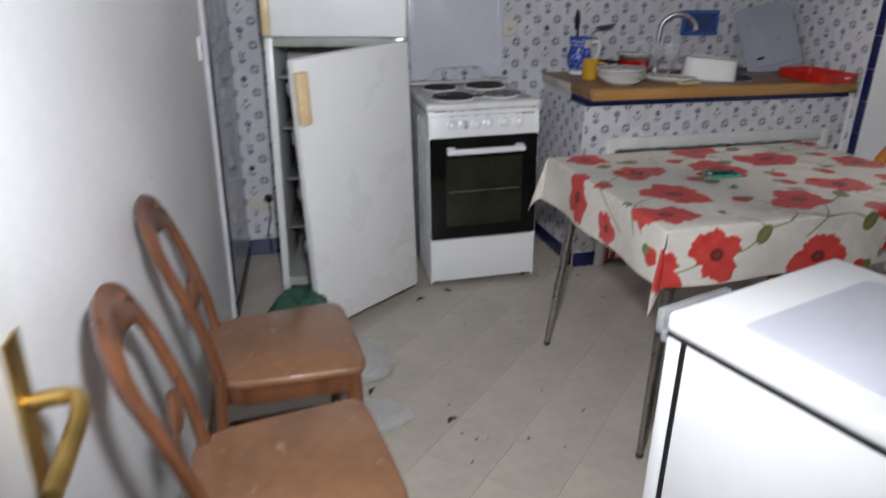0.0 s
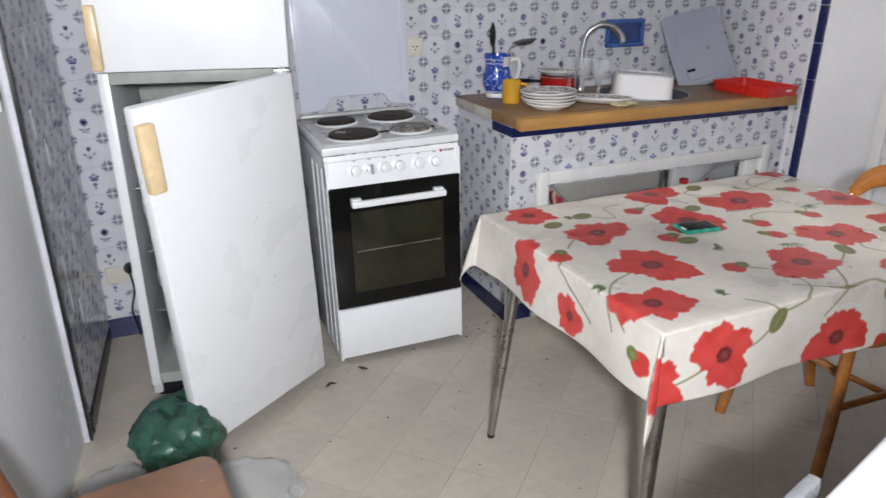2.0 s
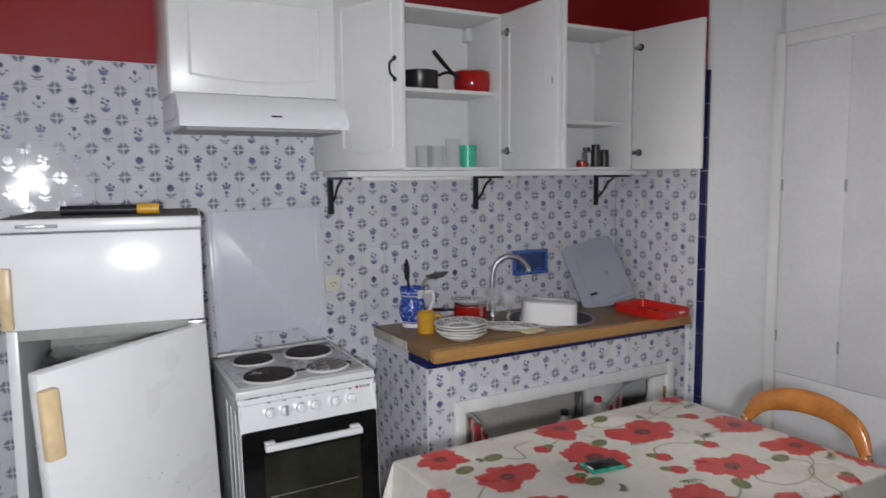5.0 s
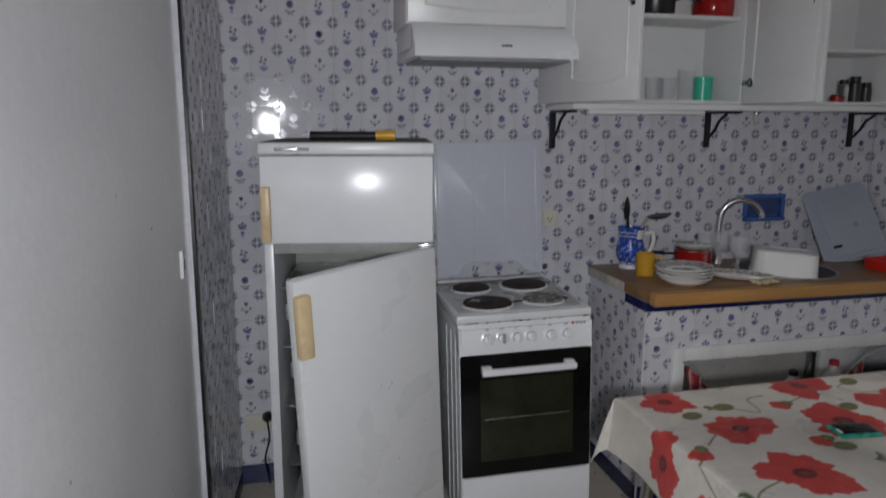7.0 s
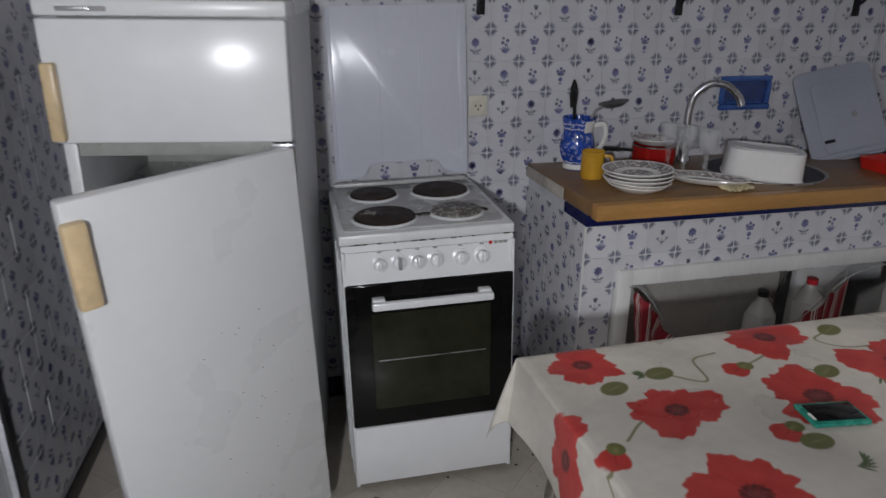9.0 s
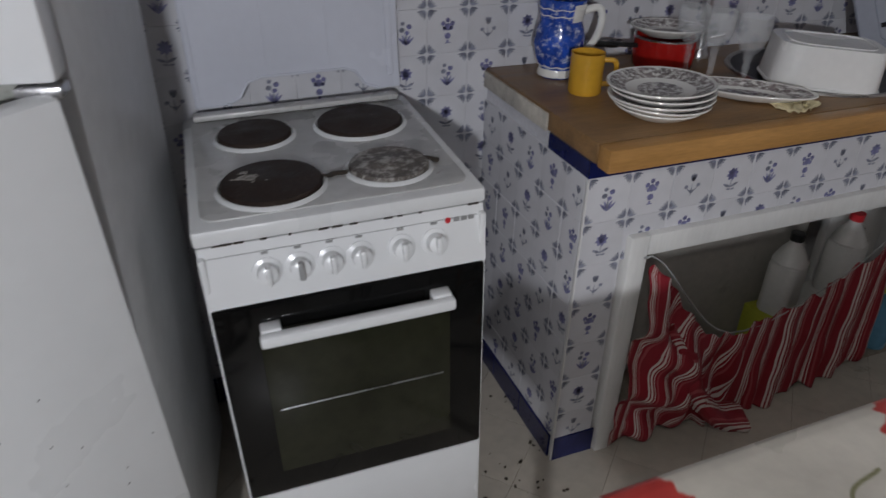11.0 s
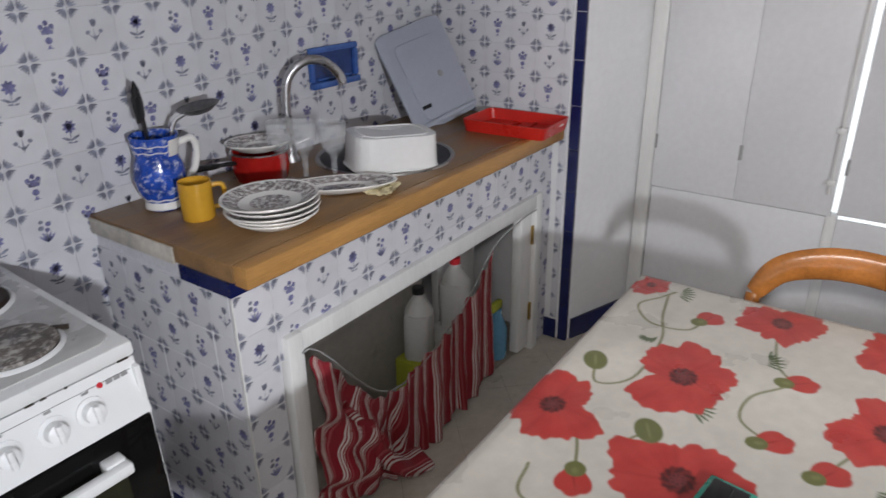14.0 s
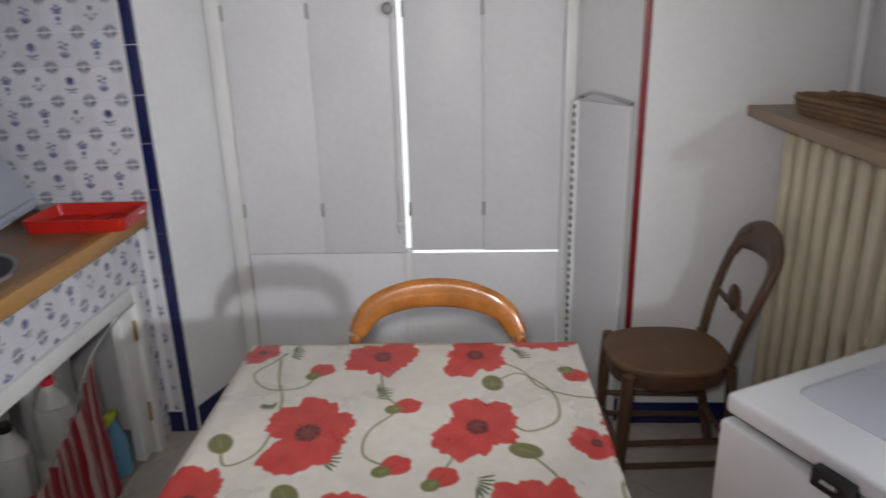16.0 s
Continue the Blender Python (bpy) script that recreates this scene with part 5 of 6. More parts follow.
def jug():
    j = thing("ceramic_jug", "blue and white painted ceramic jug holding kitchen utensils", "jug", pose(1.325, 3.225, CT, 0, 0, -20))
    out = [(0, 0.0), (0.042, 0.0), (0.047, 0.005), (0.044, 0.022), (0.058, 0.052), (0.063, 0.082), (0.057, 0.114), (0.050, 0.134), (0.054, 0.156), (0.058, 0.184)]
    inn = [(0, 0.012), (0.042, 0.02), (0.058, 0.082), (0.046, 0.134), (0.053, 0.183)]
    part("body", tube_shell(out, inn, 36), JUG_BLUE, j)
    part("foot_band", lathe([(0.0475, 0.004), (0.0485, 0.009), (0.0452, 0.022), (0.044, 0.022)], 36), PORCELAIN, j, "plain white foot")
    bm = lathe([(0.0515, 0.137), (0.0548, 0.156), (0.0585, 0.178)], 36)
    bmesh.ops.delete(bm, geom=[f for f in bm.faces if f.calc_center_median().x < 0.02], context="FACES")
    part("spout_panel", bm, PORCELAIN, j, "bare white patch by the handle")
    for z, r in ((0.030, 0.0492), (0.150, 0.0532), (0.166, 0.0561)):
        wave = [(r * math.cos(a), r * math.sin(a), z + 0.0015 * math.sin(10 * a)) for a in (2 * math.pi * k / 60 for k in range(61))]
        part("painted_line", sweep(wave, 0.0014, 6), PORCELAIN, j, "wavy white line")
    part("rim", lathe([(0.0535, 0.183), (0.0555, 0.187), (0.0585, 0.184)], 36), JUG_BLUE, j)
    part("handle", handle_loop([(0.05, 0, 0.155), (0.088, 0, 0.163), (0.098, 0, 0.13), (0.085, 0, 0.085), (0.06, 0, 0.06)], 0.009, 0.7), PORCELAIN, j, "white handle")


jug()
spoon = thing("black_spoon", "black plastic spoon standing in the jug", "spoon", pose(1.318, 3.225, CT + 0.015, 0, -3, 30) @ Matrix.Diagonal((0.95, 0.95, 0.84, 1)))
part("handle", sweep([(0, 0, 0), (-0.012, 0, 0.26)], 0.006, 8), BLACK_PLASTIC, spoon)
part("bowl", prism([(-0.034, 0.25), (-0.04, 0.30), (-0.030, 0.345), (-0.018, 0.365), (-0.004, 0.34), (0.004, 0.30), (-0.002, 0.26)], 1, -0.004, 0.004, 0.002), BLACK_PLASTIC, spoon)
skimmer = thing("slotted_skimmer", "worn grey slotted skimmer standing in the jug", "skimmer", pose(1.345, 3.215, CT + 0.015, 0, 4, -25))
part("handle", sweep(arc([(0, 0, 0), (0.008, 0, 0.14), (0.018, 0, 0.195), (0.045, 0, 0.215)], 5), 0.005, 8), STEEL, skimmer)
part("bowl", lathe([(0, -0.012), (0.030, -0.008), (0.052, 0.006), (0.054, 0.008), (0.031, -0.004), (0, -0.008)], 24), SKIMMER_STEEL, skimmer, "dark grey slotted bowl", True, Matrix.Translation((0.078, 0, 0.226)) @ pose(0, 0, 0, 0, -14, 0))

mug = thing("yellow_mug", "plain yellow glazed mug beside the plates", "mug", pose(1.322, 3.085, CT, 0, 0, -30))
part("body", tube_shell([(0, 0), (0.036, 0), (0.039, 0.004), (0.039, 0.094)], [(0, 0.006), (0.035, 0.01), (0.036, 0.093)], 32), YELLOW, mug)
part("handle", handle_loop([(0.037, 0, 0.078), (0.062, 0, 0.076), (0.066, 0, 0.05), (0.058, 0, 0.026), (0.037, 0, 0.022)], 0.006), YELLOW, mug)


def plate(m, r, label, group=""):
    p = thing("plate", label, "plate", m, group)
    part("body", lathe([(0, 0.004), (r * 0.55, 0.003), (r * 0.58, 0), (r * 0.64, 0.002), (r * 0.98, 0.020), (r, 0.022), (r * 0.99, 0.025), (r * 0.66, 0.010), (r * 0.60, 0.007), (0, 0.007)], 44), PORCELAIN, p)
    part("rim_print", lathe([(r * 0.645, 0.0098), (r * 0.93, 0.0234), (r * 0.93, 0.0238), (r * 0.645, 0.0102)], 44), PLATE_PRINT, p, "faded brown floral print")
    part("centre_print", lathe([(r * 0.42, 0.0071), (r * 0.42, 0.0075), (0, 0.0075)], 32), PLATE_PRINT, p, "faded floral spray")
    return p


for k in range(5):
    plate(pose(1.392 + 0.005 * math.sin(3 * k), 2.898 + 0.004 * math.cos(5 * k), CT + (0.0 if k == 0 else 0.013 + 0.0125 * (k - 1)), 0.8 * math.sin(2 * k), 1.5, 40 * k), 0.094 if k == 0 else (0.108, 0.112, 0.110, 0.114)[k - 1], "cream plate with a faded floral rim in a stack", "stack of plates")
plate(pose(1.655, 2.925, CT + 0.006, 2, -2, -50) @ Matrix.Diagonal((1.42, 0.56, 0.9, 1)), 0.105, "cream plate with a faded floral rim leaning beside the stack")


def pot(m, label, r=0.075, h=0.085, handle=0.15, lift=0.0):
    p = thing("saucepan", label, "saucepan", m)
    part("body", tube_shell([(0, 0), (r * 0.9, 0), (r * 0.98, 0.008), (r * 1.03, h * 0.5), (r, h)], [(0, 0.006), (r * 0.9, 0.01), (r * 0.96, h - 0.002)], 36), RED_POT, p, "red enamel bowl")
    part("rim", lathe([(r * 0.955, h - 0.002), (r * 1.04, h), (r * 1.04, h + 0.004), (r * 0.955, h + 0.003)], 36), STEEL, p, "steel rim")
    part("handle", sweep(arc([(-r, 0, h * 0.75), (-r - handle * 0.4, 0, h * 0.8 + lift * 0.25), (-r - handle, 0, h * 0.86 + lift)], 5), [0.008] * 6 + [0.012] * 5, 10, flat=0.7), BLACK_PLASTIC, p, "black handle")
    return p


pot(pose(1.625, 3.205, CT, 0, 0, -8), "red enamel saucepan on the worktop with a plate as lid", 0.078, 0.078, 0.115)
plate(pose(1.625, 3.205, CT + 0.082, 0, 2, 70), 0.092, "cream plate laid upside on the red saucepan")


def wine_glass(m):
    """A cut glass: a fluted bowl on a knopped stem."""
    g = thing("wine_glass", "clear cut wine glass standing by the sink", "glass", m, "wine glasses")
    bm = tube_shell([(0, 0.076), (0.010, 0.078), (0.024, 0.092), (0.033, 0.115), (0.0365, 0.14), (0.039, 0.168)], [(0, 0.084), (0.020, 0.096), (0.029, 0.115), (0.034, 0.14), (0.0374, 0.168)], 48)
    for v in bm.verts:
        r = math.hypot(v.co.x, v.co.y)
        if 0.079 < v.co.z < 0.15 and r > 0.006:
            k = 1 + 0.05 * math.cos(12 * math.atan2(v.co.y, v.co.x))
            v.co.x, v.co.y = v.co.x * k, v.co.y * k
    part("bowl", bm, CUT_GLASS, g, "fluted bowl")
    part("stem", lathe([(0, 0.001), (0.032, 0.001), (0.033, 0.004), (0.010, 0.012), (0.006, 0.03), (0.010, 0.052), (0.006, 0.060), (0.012, 0.070), (0.008, 0.077), (0, 0.0775)], 12), CUT_GLASS, g)
    return g


for x, y in ((1.636, 3.125), (1.668, 3.070), (1.704, 2.995)):
    wine_glass(pose(x, y, CT))

sink = thing("sink", "round steel sink let into the wooden worktop", "sink", pose(1.985, 3.05, CT))
part("bowl", lathe([(0.217, 0.0), (0.215, 0.005), (0.208, 0.006), (0.204, 0.003), (0.200, 0.0015), (0, 0.001)], 48), CHROME, sink, "round steel rim and bowl")
# no hollow is cut; the bowl's shade is the dark colour of this disc
part("hollow_shade_disc", lathe([(0.203, 0.0024), (0, 0.0021)], 40), DARK_IRON, sink, "flat dark disc coloured as the bowl's shaded hollow")
faucet = thing("faucet", "steel swan-neck mixer tap behind the sink", "tap", pose(1.785, 3.255, CT))
part("base", lathe([(0.027, 0), (0.027, 0.01), (0.02, 0.02), (0.018, 0.07), (0.014, 0.075), (0, 0.075)], 24), STEEL, faucet)
part("spout", sweep(arc([(0, 0, 0.06), (0, 0, 0.18), (0.012, -0.008, 0.25), (0.06, -0.03, 0.292), (0.115, -0.055, 0.285), (0.155, -0.072, 0.245), (0.165, -0.078, 0.215)], 7), 0.0135, 14, up=(0.4, 0.9, 0)), STEEL, faucet, "curved steel spout")
part("lever", sweep([(0.018, -0.004, 0.05), (0.05, -0.03, 0.062)], 0.006, 10), STEEL, faucet)


def open_tray(name, label, category, m, w, d, h, r, wall, mats, flare=1.06):
    t = thing(name, label, category, m)
    o1, o2 = rounded(w, d, r), rounded(w * flare, d * flare, r * flare)
    bm = bmesh.new()
    n = len(o1)
    i1, i2 = rounded(w - 2 * wall, d - 2 * wall, max(r - wall, 0.004)), rounded(w * flare - 2 * wall, d * flare - 2 * wall, max(r * flare - wall, 0.004))
    rings = [[bm.verts.new((*p, z)) for p in pts] for pts, z in ((o1, 0), (o2, h), (i2, h), (i1, wall))]
    for a, b in zip(rings, rings[1:]):
        for i in range(n):
            bm.faces.new((a[i], a[(i + 1) % n], b[(i + 1) % n], b[i]))
    bm.faces.new(rings[0])
    bm.faces.new(rings[-1])
    part("body", bm, mats, t)
    return t


open_tray("white_basin", "white plastic basin turned upside down over the sink", "basin", pose(1.915, 2.965, CT + 0.104, 180, 3, -30), 0.246, 0.17, 0.096, 0.05, 0.003, BASIN_WHITE, 1.05)
basin = bpy.data.objects["white_basin"]
ring = [(p[0] * 1.055, p[1] * 1.055, 0.096) for p in rounded(0.246, 0.17, 0.05)]
part("rim", sweep(ring + ring[:1], 0.0035, 8), BASIN_WHITE, basin)
part("foot_ring", sweep([(p[0] * 0.8, p[1] * 0.8, -0.001) for p in rounded(0.246, 0.17, 0.05) + rounded(0.246, 0.17, 0.05)[:1]], 0.002, 6), BASIN_WHITE, basin)
tray = open_tray("red_tray", "empty red plastic tray on the worktop", "tray", pose(2.485, 2.875, CT + 0.001, 0, 0, 3), 0.205, 0.30, 0.042, 0.02, 0.004, RED_TRAY)
part("rib", box(-0.09, 0.09, -0.04, -0.034, 0.004, 0.012, 0.002), RED_TRAY, tray)
part("sticker", box(0.02, 0.055, -0.156, -0.154, 0.022, 0.028), PORCELAIN, tray, "small pale mark")
dish_cloth = thing("dish_cloth", "crumpled pale yellow dish cloth by the plates", "cloth", pose(1.725, 2.845, CT, 0, 0, 20))
bm = bmesh.new()
bmesh.ops.create_grid(bm, x_segments=18, y_segments=18, size=0.5)
for v in bm.verts:
    v.co = Vector((v.co.x * 0.095 + 0.010 * noise.noise(v.co * 6), v.co.y * 0.07 + 0.008 * noise.noise(v.co * 5 + Vector((4, 0, 0))), 0.010 + 0.010 * noise.noise(v.co * 7 + Vector((0, 0, 2)))))
bmesh.ops.solidify(bm, geom=bm.faces[:], thickness=0.005)
part("fabric", bm, SPONGE, dish_cloth)
plug = thing("sink_plug", "white sink plug lying at the sink's rim", "plug", pose(2.075, 2.99, CT + 0.006))
part("body", lathe([(0, 0), (0.016, 0), (0.018, 0.012), (0.008, 0.02), (0.009, 0.04), (0, 0.042)], 14), BASIN_WHITE, plug)

board = thing("plastic_board", "grey plastic lid leaning on the tiled wall behind the sink", "lid", pose(2.455, 3.135, CT + 0.004, -24, -13, -14))
part("body", prism([(p[0], p[1] + 0.185) for p in rounded(0.30, 0.37, 0.035)], 1, -0.006, 0.006, 0.003), GREY_PLASTIC, board)
part("raised_field", prism([(p[0] + 0.01, p[1] + 0.175) for p in rounded(0.21, 0.28, 0.025)], 1, -0.012, -0.005, 0.003), GREY_PLASTIC, board)
part("lip", box(-0.14, 0.14, -0.018, -0.004, 0.012, 0.03, 0.004), GREY_PLASTIC, board)
part("slot", box(-0.09, -0.05, -0.0135, -0.0118, 0.075, 0.088), DARK_IRON, board, "dark slot")
part("pivot", lathe([(0.012, 0), (0.010, 0.003), (0, 0.004)], 14), PRINT_GREY, board, "", True, pose(0.045, -0.012, 0.17, 90, 0, 0))


# ---- things in the cabinets, on the fridge, on the table ----
def tumbler(x, y, z, r, h, mat, label):
    g = thing("tumbler", label, "glass", pose(x, y, z), "cups in the cabinet")
    part("body", tube_shell([(0, 0), (r * 0.9, 0), (r, h)], [(0, 0.006), (r * 0.82, 0.008), (r * 0.93, h)], 24), mat, g)


SH = 1.6245
tumbler(1.36, 3.16, SH, 0.040, 0.095, CUT_GLASS, "clear glass tumbler in the open cabinet")
tumbler(1.43, 3.18, SH, 0.042, 0.095, CUT_GLASS, "clear glass tumbler in the open cabinet")
tumbler(1.515, 3.17, SH, 0.036, 0.130, CUT_GLASS, "tall clear glass in the open cabinet")
tumbler(1.595, 3.17, SH, 0.042, 0.100, MINT, "mint green plastic cup in the open cabinet")
cup = thing("small_cup", "small clear cup on the shelf", "cup", pose(1.235, 3.15, SH))
part("body", tube_shell([(0, 0), (0.02, 0), (0.03, 0.05)], [(0, 0.005), (0.027, 0.049)], 20), GLASS, cup)
pot(pose(1.625, 3.18, 1.9625, 0, 0, 12), "red enamel saucepan on the cabinet's shelf", 0.082, 0.095, 0.15, 0.085)
dark_pan = thing("saucepan", "black saucepan on the cabinet's shelf", "saucepan", pose(1.36, 3.19, 1.9625))
part("body", tube_shell([(0, 0), (0.075, 0), (0.08, 0.008), (0.082, 0.085)], [(0, 0.006), (0.074, 0.01), (0.078, 0.084)], 32), BLACK_PLASTIC, dark_pan)
part("handle", sweep(arc([(0.08, -0.01, 0.07), (0.13, -0.03, 0.085), (0.18, -0.05, 0.06)], 5), 0.010, 10, flat=0.7), BLACK_PLASTIC, dark_pan)
for x, r, h, mt in ((2.30, 0.022, 0.10, GLASS), (2.36, 0.026, 0.115, SPICE), (2.27, 0.028, 0.035, RED_POT), (2.42, 0.024, 0.09, SPICE)):
    jar = thing("spice_jar", "small spice jar in the open cabinet", "jar", pose(x, 3.16, SH), "spice jars")
    part("body", lathe([(0, 0), (r, 0), (r, h * 0.75), (r * 0.8, h * 0.8), (0, h * 0.8)], 18), mt, jar)
    part("lid", lathe([(r * 0.85, h * 0.8), (r * 0.85, h), (0, h)], 18), BLACK_PLASTIC, jar)

FT = 1.4705
lamp_box = thing("torch_tool", "dusty dark tool with a yellow end lying on the fridge", "tool", pose(0.06, 2.83, FT, 0, 0, -12))
part("body", sweep([(-0.14, 0, 0.016), (0.08, 0, 0.016)], 0.015, 12), DARK_IRON, lamp_box)
part("grip", sweep([(0.08, 0, 0.018), (0.145, 0, 0.018)], 0.0175, 12), YELLOW, lamp_box, "yellow end piece")

packet = thing("phone_packet", "teal packet with a dark window lying on the tablecloth", "packet", TABLE @ pose(-0.10, 0.035, TH + 0.0045, 0, 0, -8))
part("case", box(-0.055, 0.055, -0.034, 0.034, 0, 0.009, 0.003), TEAL_CASE, packet)
part("window", box(-0.045, 0.048, -0.026, 0.026, 0.0088, 0.0105, 0.001), BLACK_GLASS, packet, "dark glossy window")
part("label", box(-0.05, -0.043, -0.02, 0.0, 0.0088, 0.0102), PORCELAIN, packet)

# ---- bags on the floor ----


def bag(name, label, m, size, mat, seed, knot):
    b = thing(name, label, "bag", m)
    bm = bmesh.new()
    bmesh.ops.create_icosphere(bm, subdivisions=4, radius=1)
    off = Vector((seed * 3.7, seed * 1.3, 0))
    for v in bm.verts:
        c = v.co.copy()
        n = 1 + 0.24 * noise.noise(c * 1.9 + off) - 0.20 * abs(noise.noise(c * 3.4 + off)) + 0.12 * abs(noise.noise(c * 7 + off)) + 0.05 * noise.noise(c * 15 + off)
        z = c.z * size[2] * n
        v.co = Vector((c.x * size[0] * n, c.y * size[1] * n, max(size[2] * 0.8 + z, 0.003)))
    part("sack", bm, mat, b)
    if knot:
        part("knot", sweep(arc([(0.02, 0.03, size[2] * 1.4), (0.05, 0.06, size[2] * 1.62), (0.085, 0.075, size[2] * 1.55)], 4), [0.03] * 4 + [0.022] * 4 + [0.030], 8, flat=0.5), mat, b)


bag("green_bag", "crumpled dark green plastic bag on the floor by the fridge", pose(-0.185, 2.40, 0, 0, 0, 20), (0.125, 0.16, 0.115), GREEN_BAG, 1, True)
bag("clear_bag", "crumpled clear plastic bag lying on the floor tiles", pose(-0.02, 2.12, 0, 0, 0, -20), (0.15, 0.15, 0.045), CLEAR_BAG, 2, False)
bag("clear_bag", "crumpled clear plastic bag lying against the wall", pose(-0.35, 2.20, 0, 0, 0, 10), (0.125, 0.17, 0.06), CLEAR_BAG, 3, False)
bag("clear_bag", "flat torn clear plastic bag on the floor", pose(-0.02, 1.80, 0, 0, 0, -12), (0.14, 0.09, 0.018), CLEAR_BAG, 4, False)


# ---- bottles behind the curtain ----
def jerrycan(m, cap, label):
    j = thing("bottle", label, "bottle", m, "bottles under the sink")
    part("body", prism(rounded(0.115, 0.085, 0.025), 2, 0, 0.17, 0.012), JUG_PLASTIC, j)
    part("shoulder", lathe([(0.05, 0.166), (0.035, 0.20), (0.018, 0.225), (0.017, 0.24), (0, 0.24)], 20), JUG_PLASTIC, j)
    part("handle", sweep(arc([(0.045, 0, 0.15), (0.055, 0, 0.20), (0.02, 0, 0.222)], 5), 0.009, 8), JUG_PLASTIC, j)
    part("cap", lathe([(0.020, 0.236), (0.020, 0.258), (0, 0.259)], 18), cap, j)


jerrycan(pose(2.0, 2.95, 0.20, 0, 0, 20), BLACK_PLASTIC, "white plastic bottle with a black cap under the sink")
jerrycan(pose(2.20, 2.94, 0.235, 0, 0, 10), RED_CAP, "white plastic bottle with a red cap under the sink")
for m, h in ((pose(2.0, 2.95, 0), 0.2), (pose(2.20, 2.94, 0), 0.235)):
    crate = thing("storage_box", "pale plastic box under the bottles", "box", m, "boxes under the sink")
    part("body", box(-0.07, 0.07, -0.055, 0.055, 0.0045, h, 0.006), YELLOW_GREEN if h == 0.2 else JUG_PLASTIC, crate)
spray = thing("spray_bottle", "blue spray bottle with a yellow-green trigger under the sink", "bottle", pose(2.405, 2.885, 0.004))
part("body", lathe([(0, 0), (0.036, 0), (0.038, 0.006), (0.038, 0.13), (0.016, 0.19), (0.015, 0.21), (0, 0.21)], 22), BLUE_BOTTLE, spray)
part("trigger", box(-0.05, 0.02, -0.012, 0.012, 0.21, 0.245, 0.006), YELLOW_GREEN, spray)

# ---- crumbs on the floor ----
rng = random.Random(7)
bm = bmesh.new()
for k in range(90):
    x, y = rng.uniform(-0.1, 1.2), rng.uniform(1.5, 2.8)
    if k < 50:
        x, y = rng.uniform(0.95, 1.18), rng.uniform(2.45, 3.1)
    r = rng.choice((0.0015, 0.002, 0.003, 0.004))
    sweep([(x, y, 0.002), (x + rng.uniform(-2.5, 2.5) * r, y + rng.uniform(-2.5, 2.5) * r + 0.001, 0.002)], r, 5, bm, 0.4)
solid("floor_crumbs", bm, DEBRIS, "dark crumbs and dirt scattered on the floor", "dirt", "stuff")
for x, y, a in ((0.355, 2.62, 0.3), (0.02, 1.95, 1.0), (0.50, 2.69, 2.4), (0.25, 1.72, 0.5)):
    leaf = thing("dry_leaf", "curled dry brown leaf on the floor", "leaf", pose(x, y, 0.0005, 0, 0, 57 * a), "dry leaves")
    part("blade", sweep(arc([(-0.02, 0, 0.004), (0, 0.008, 0.009), (0.022, 0, 0.005)], 4), [0.002, 0.005, 0.006, 0.007, 0.008, 0.007, 0.006, 0.004, 0.002], 6, flat=0.5), DEBRIS, leaf)


# ---- tiles: floor, walls, counter ----
def mesh_of(name, verts, faces, slots, mats):
    me = bpy.data.meshes.new(name)
    me.from_pydata(verts, [], faces)
    me.polygons.foreach_set("material_index", slots)
    for one in mats:
        me.materials.append(one)
    me.update()
    return me


PITCH = 0.1085


def slab(w, h, y0=0.0, lift=0.006, rim=0.0006, x0=0.0, z0=0.0):
    """A glazed tile in the x-z plane that faces -y: verts and faces."""
    v = [(x0, y0, z0), (x0 + w, y0, z0), (x0 + w, y0, z0 + h), (x0, y0, z0 + h)]
    v += [(a, y0 - lift + rim * 0.8, b) for a, _, b in v[:4]]
    v += [(x0 + rim, y0 - lift, z0 + rim), (x0 + w - rim, y0 - lift, z0 + rim), (x0 + w - rim, y0 - lift, z0 + h - rim), (x0 + rim, y0 - lift, z0 + h - rim)]
    f = [(8, 9, 10, 11)]
    for i in range(4):
        j = (i + 1) % 4
        f += [(i, j, j + 4, i + 4), (i + 4, j + 4, j + 8, i + 8)]
    return v, f


def petal(cx, cz, turn, length, width):
    """A leaf-shaped outline that starts at (cx, cz)."""
    c, s = math.cos(turn), math.sin(turn)
    return [(cx + l * length * c - w * width * s, cz + l * length * s + w * width * c) for l, w in ((0, -0.1), (0.35, -0.5), (0.75, -0.4), (1, 0), (0.75, 0.4), (0.35, 0.5), (0, 0.1))]


def disc(cx, cz, a, b, n=8):
    return [(cx + a * math.cos(2 * math.pi * k / n), cz + b * math.sin(2 * math.pi * k / n)) for k in range(n)]


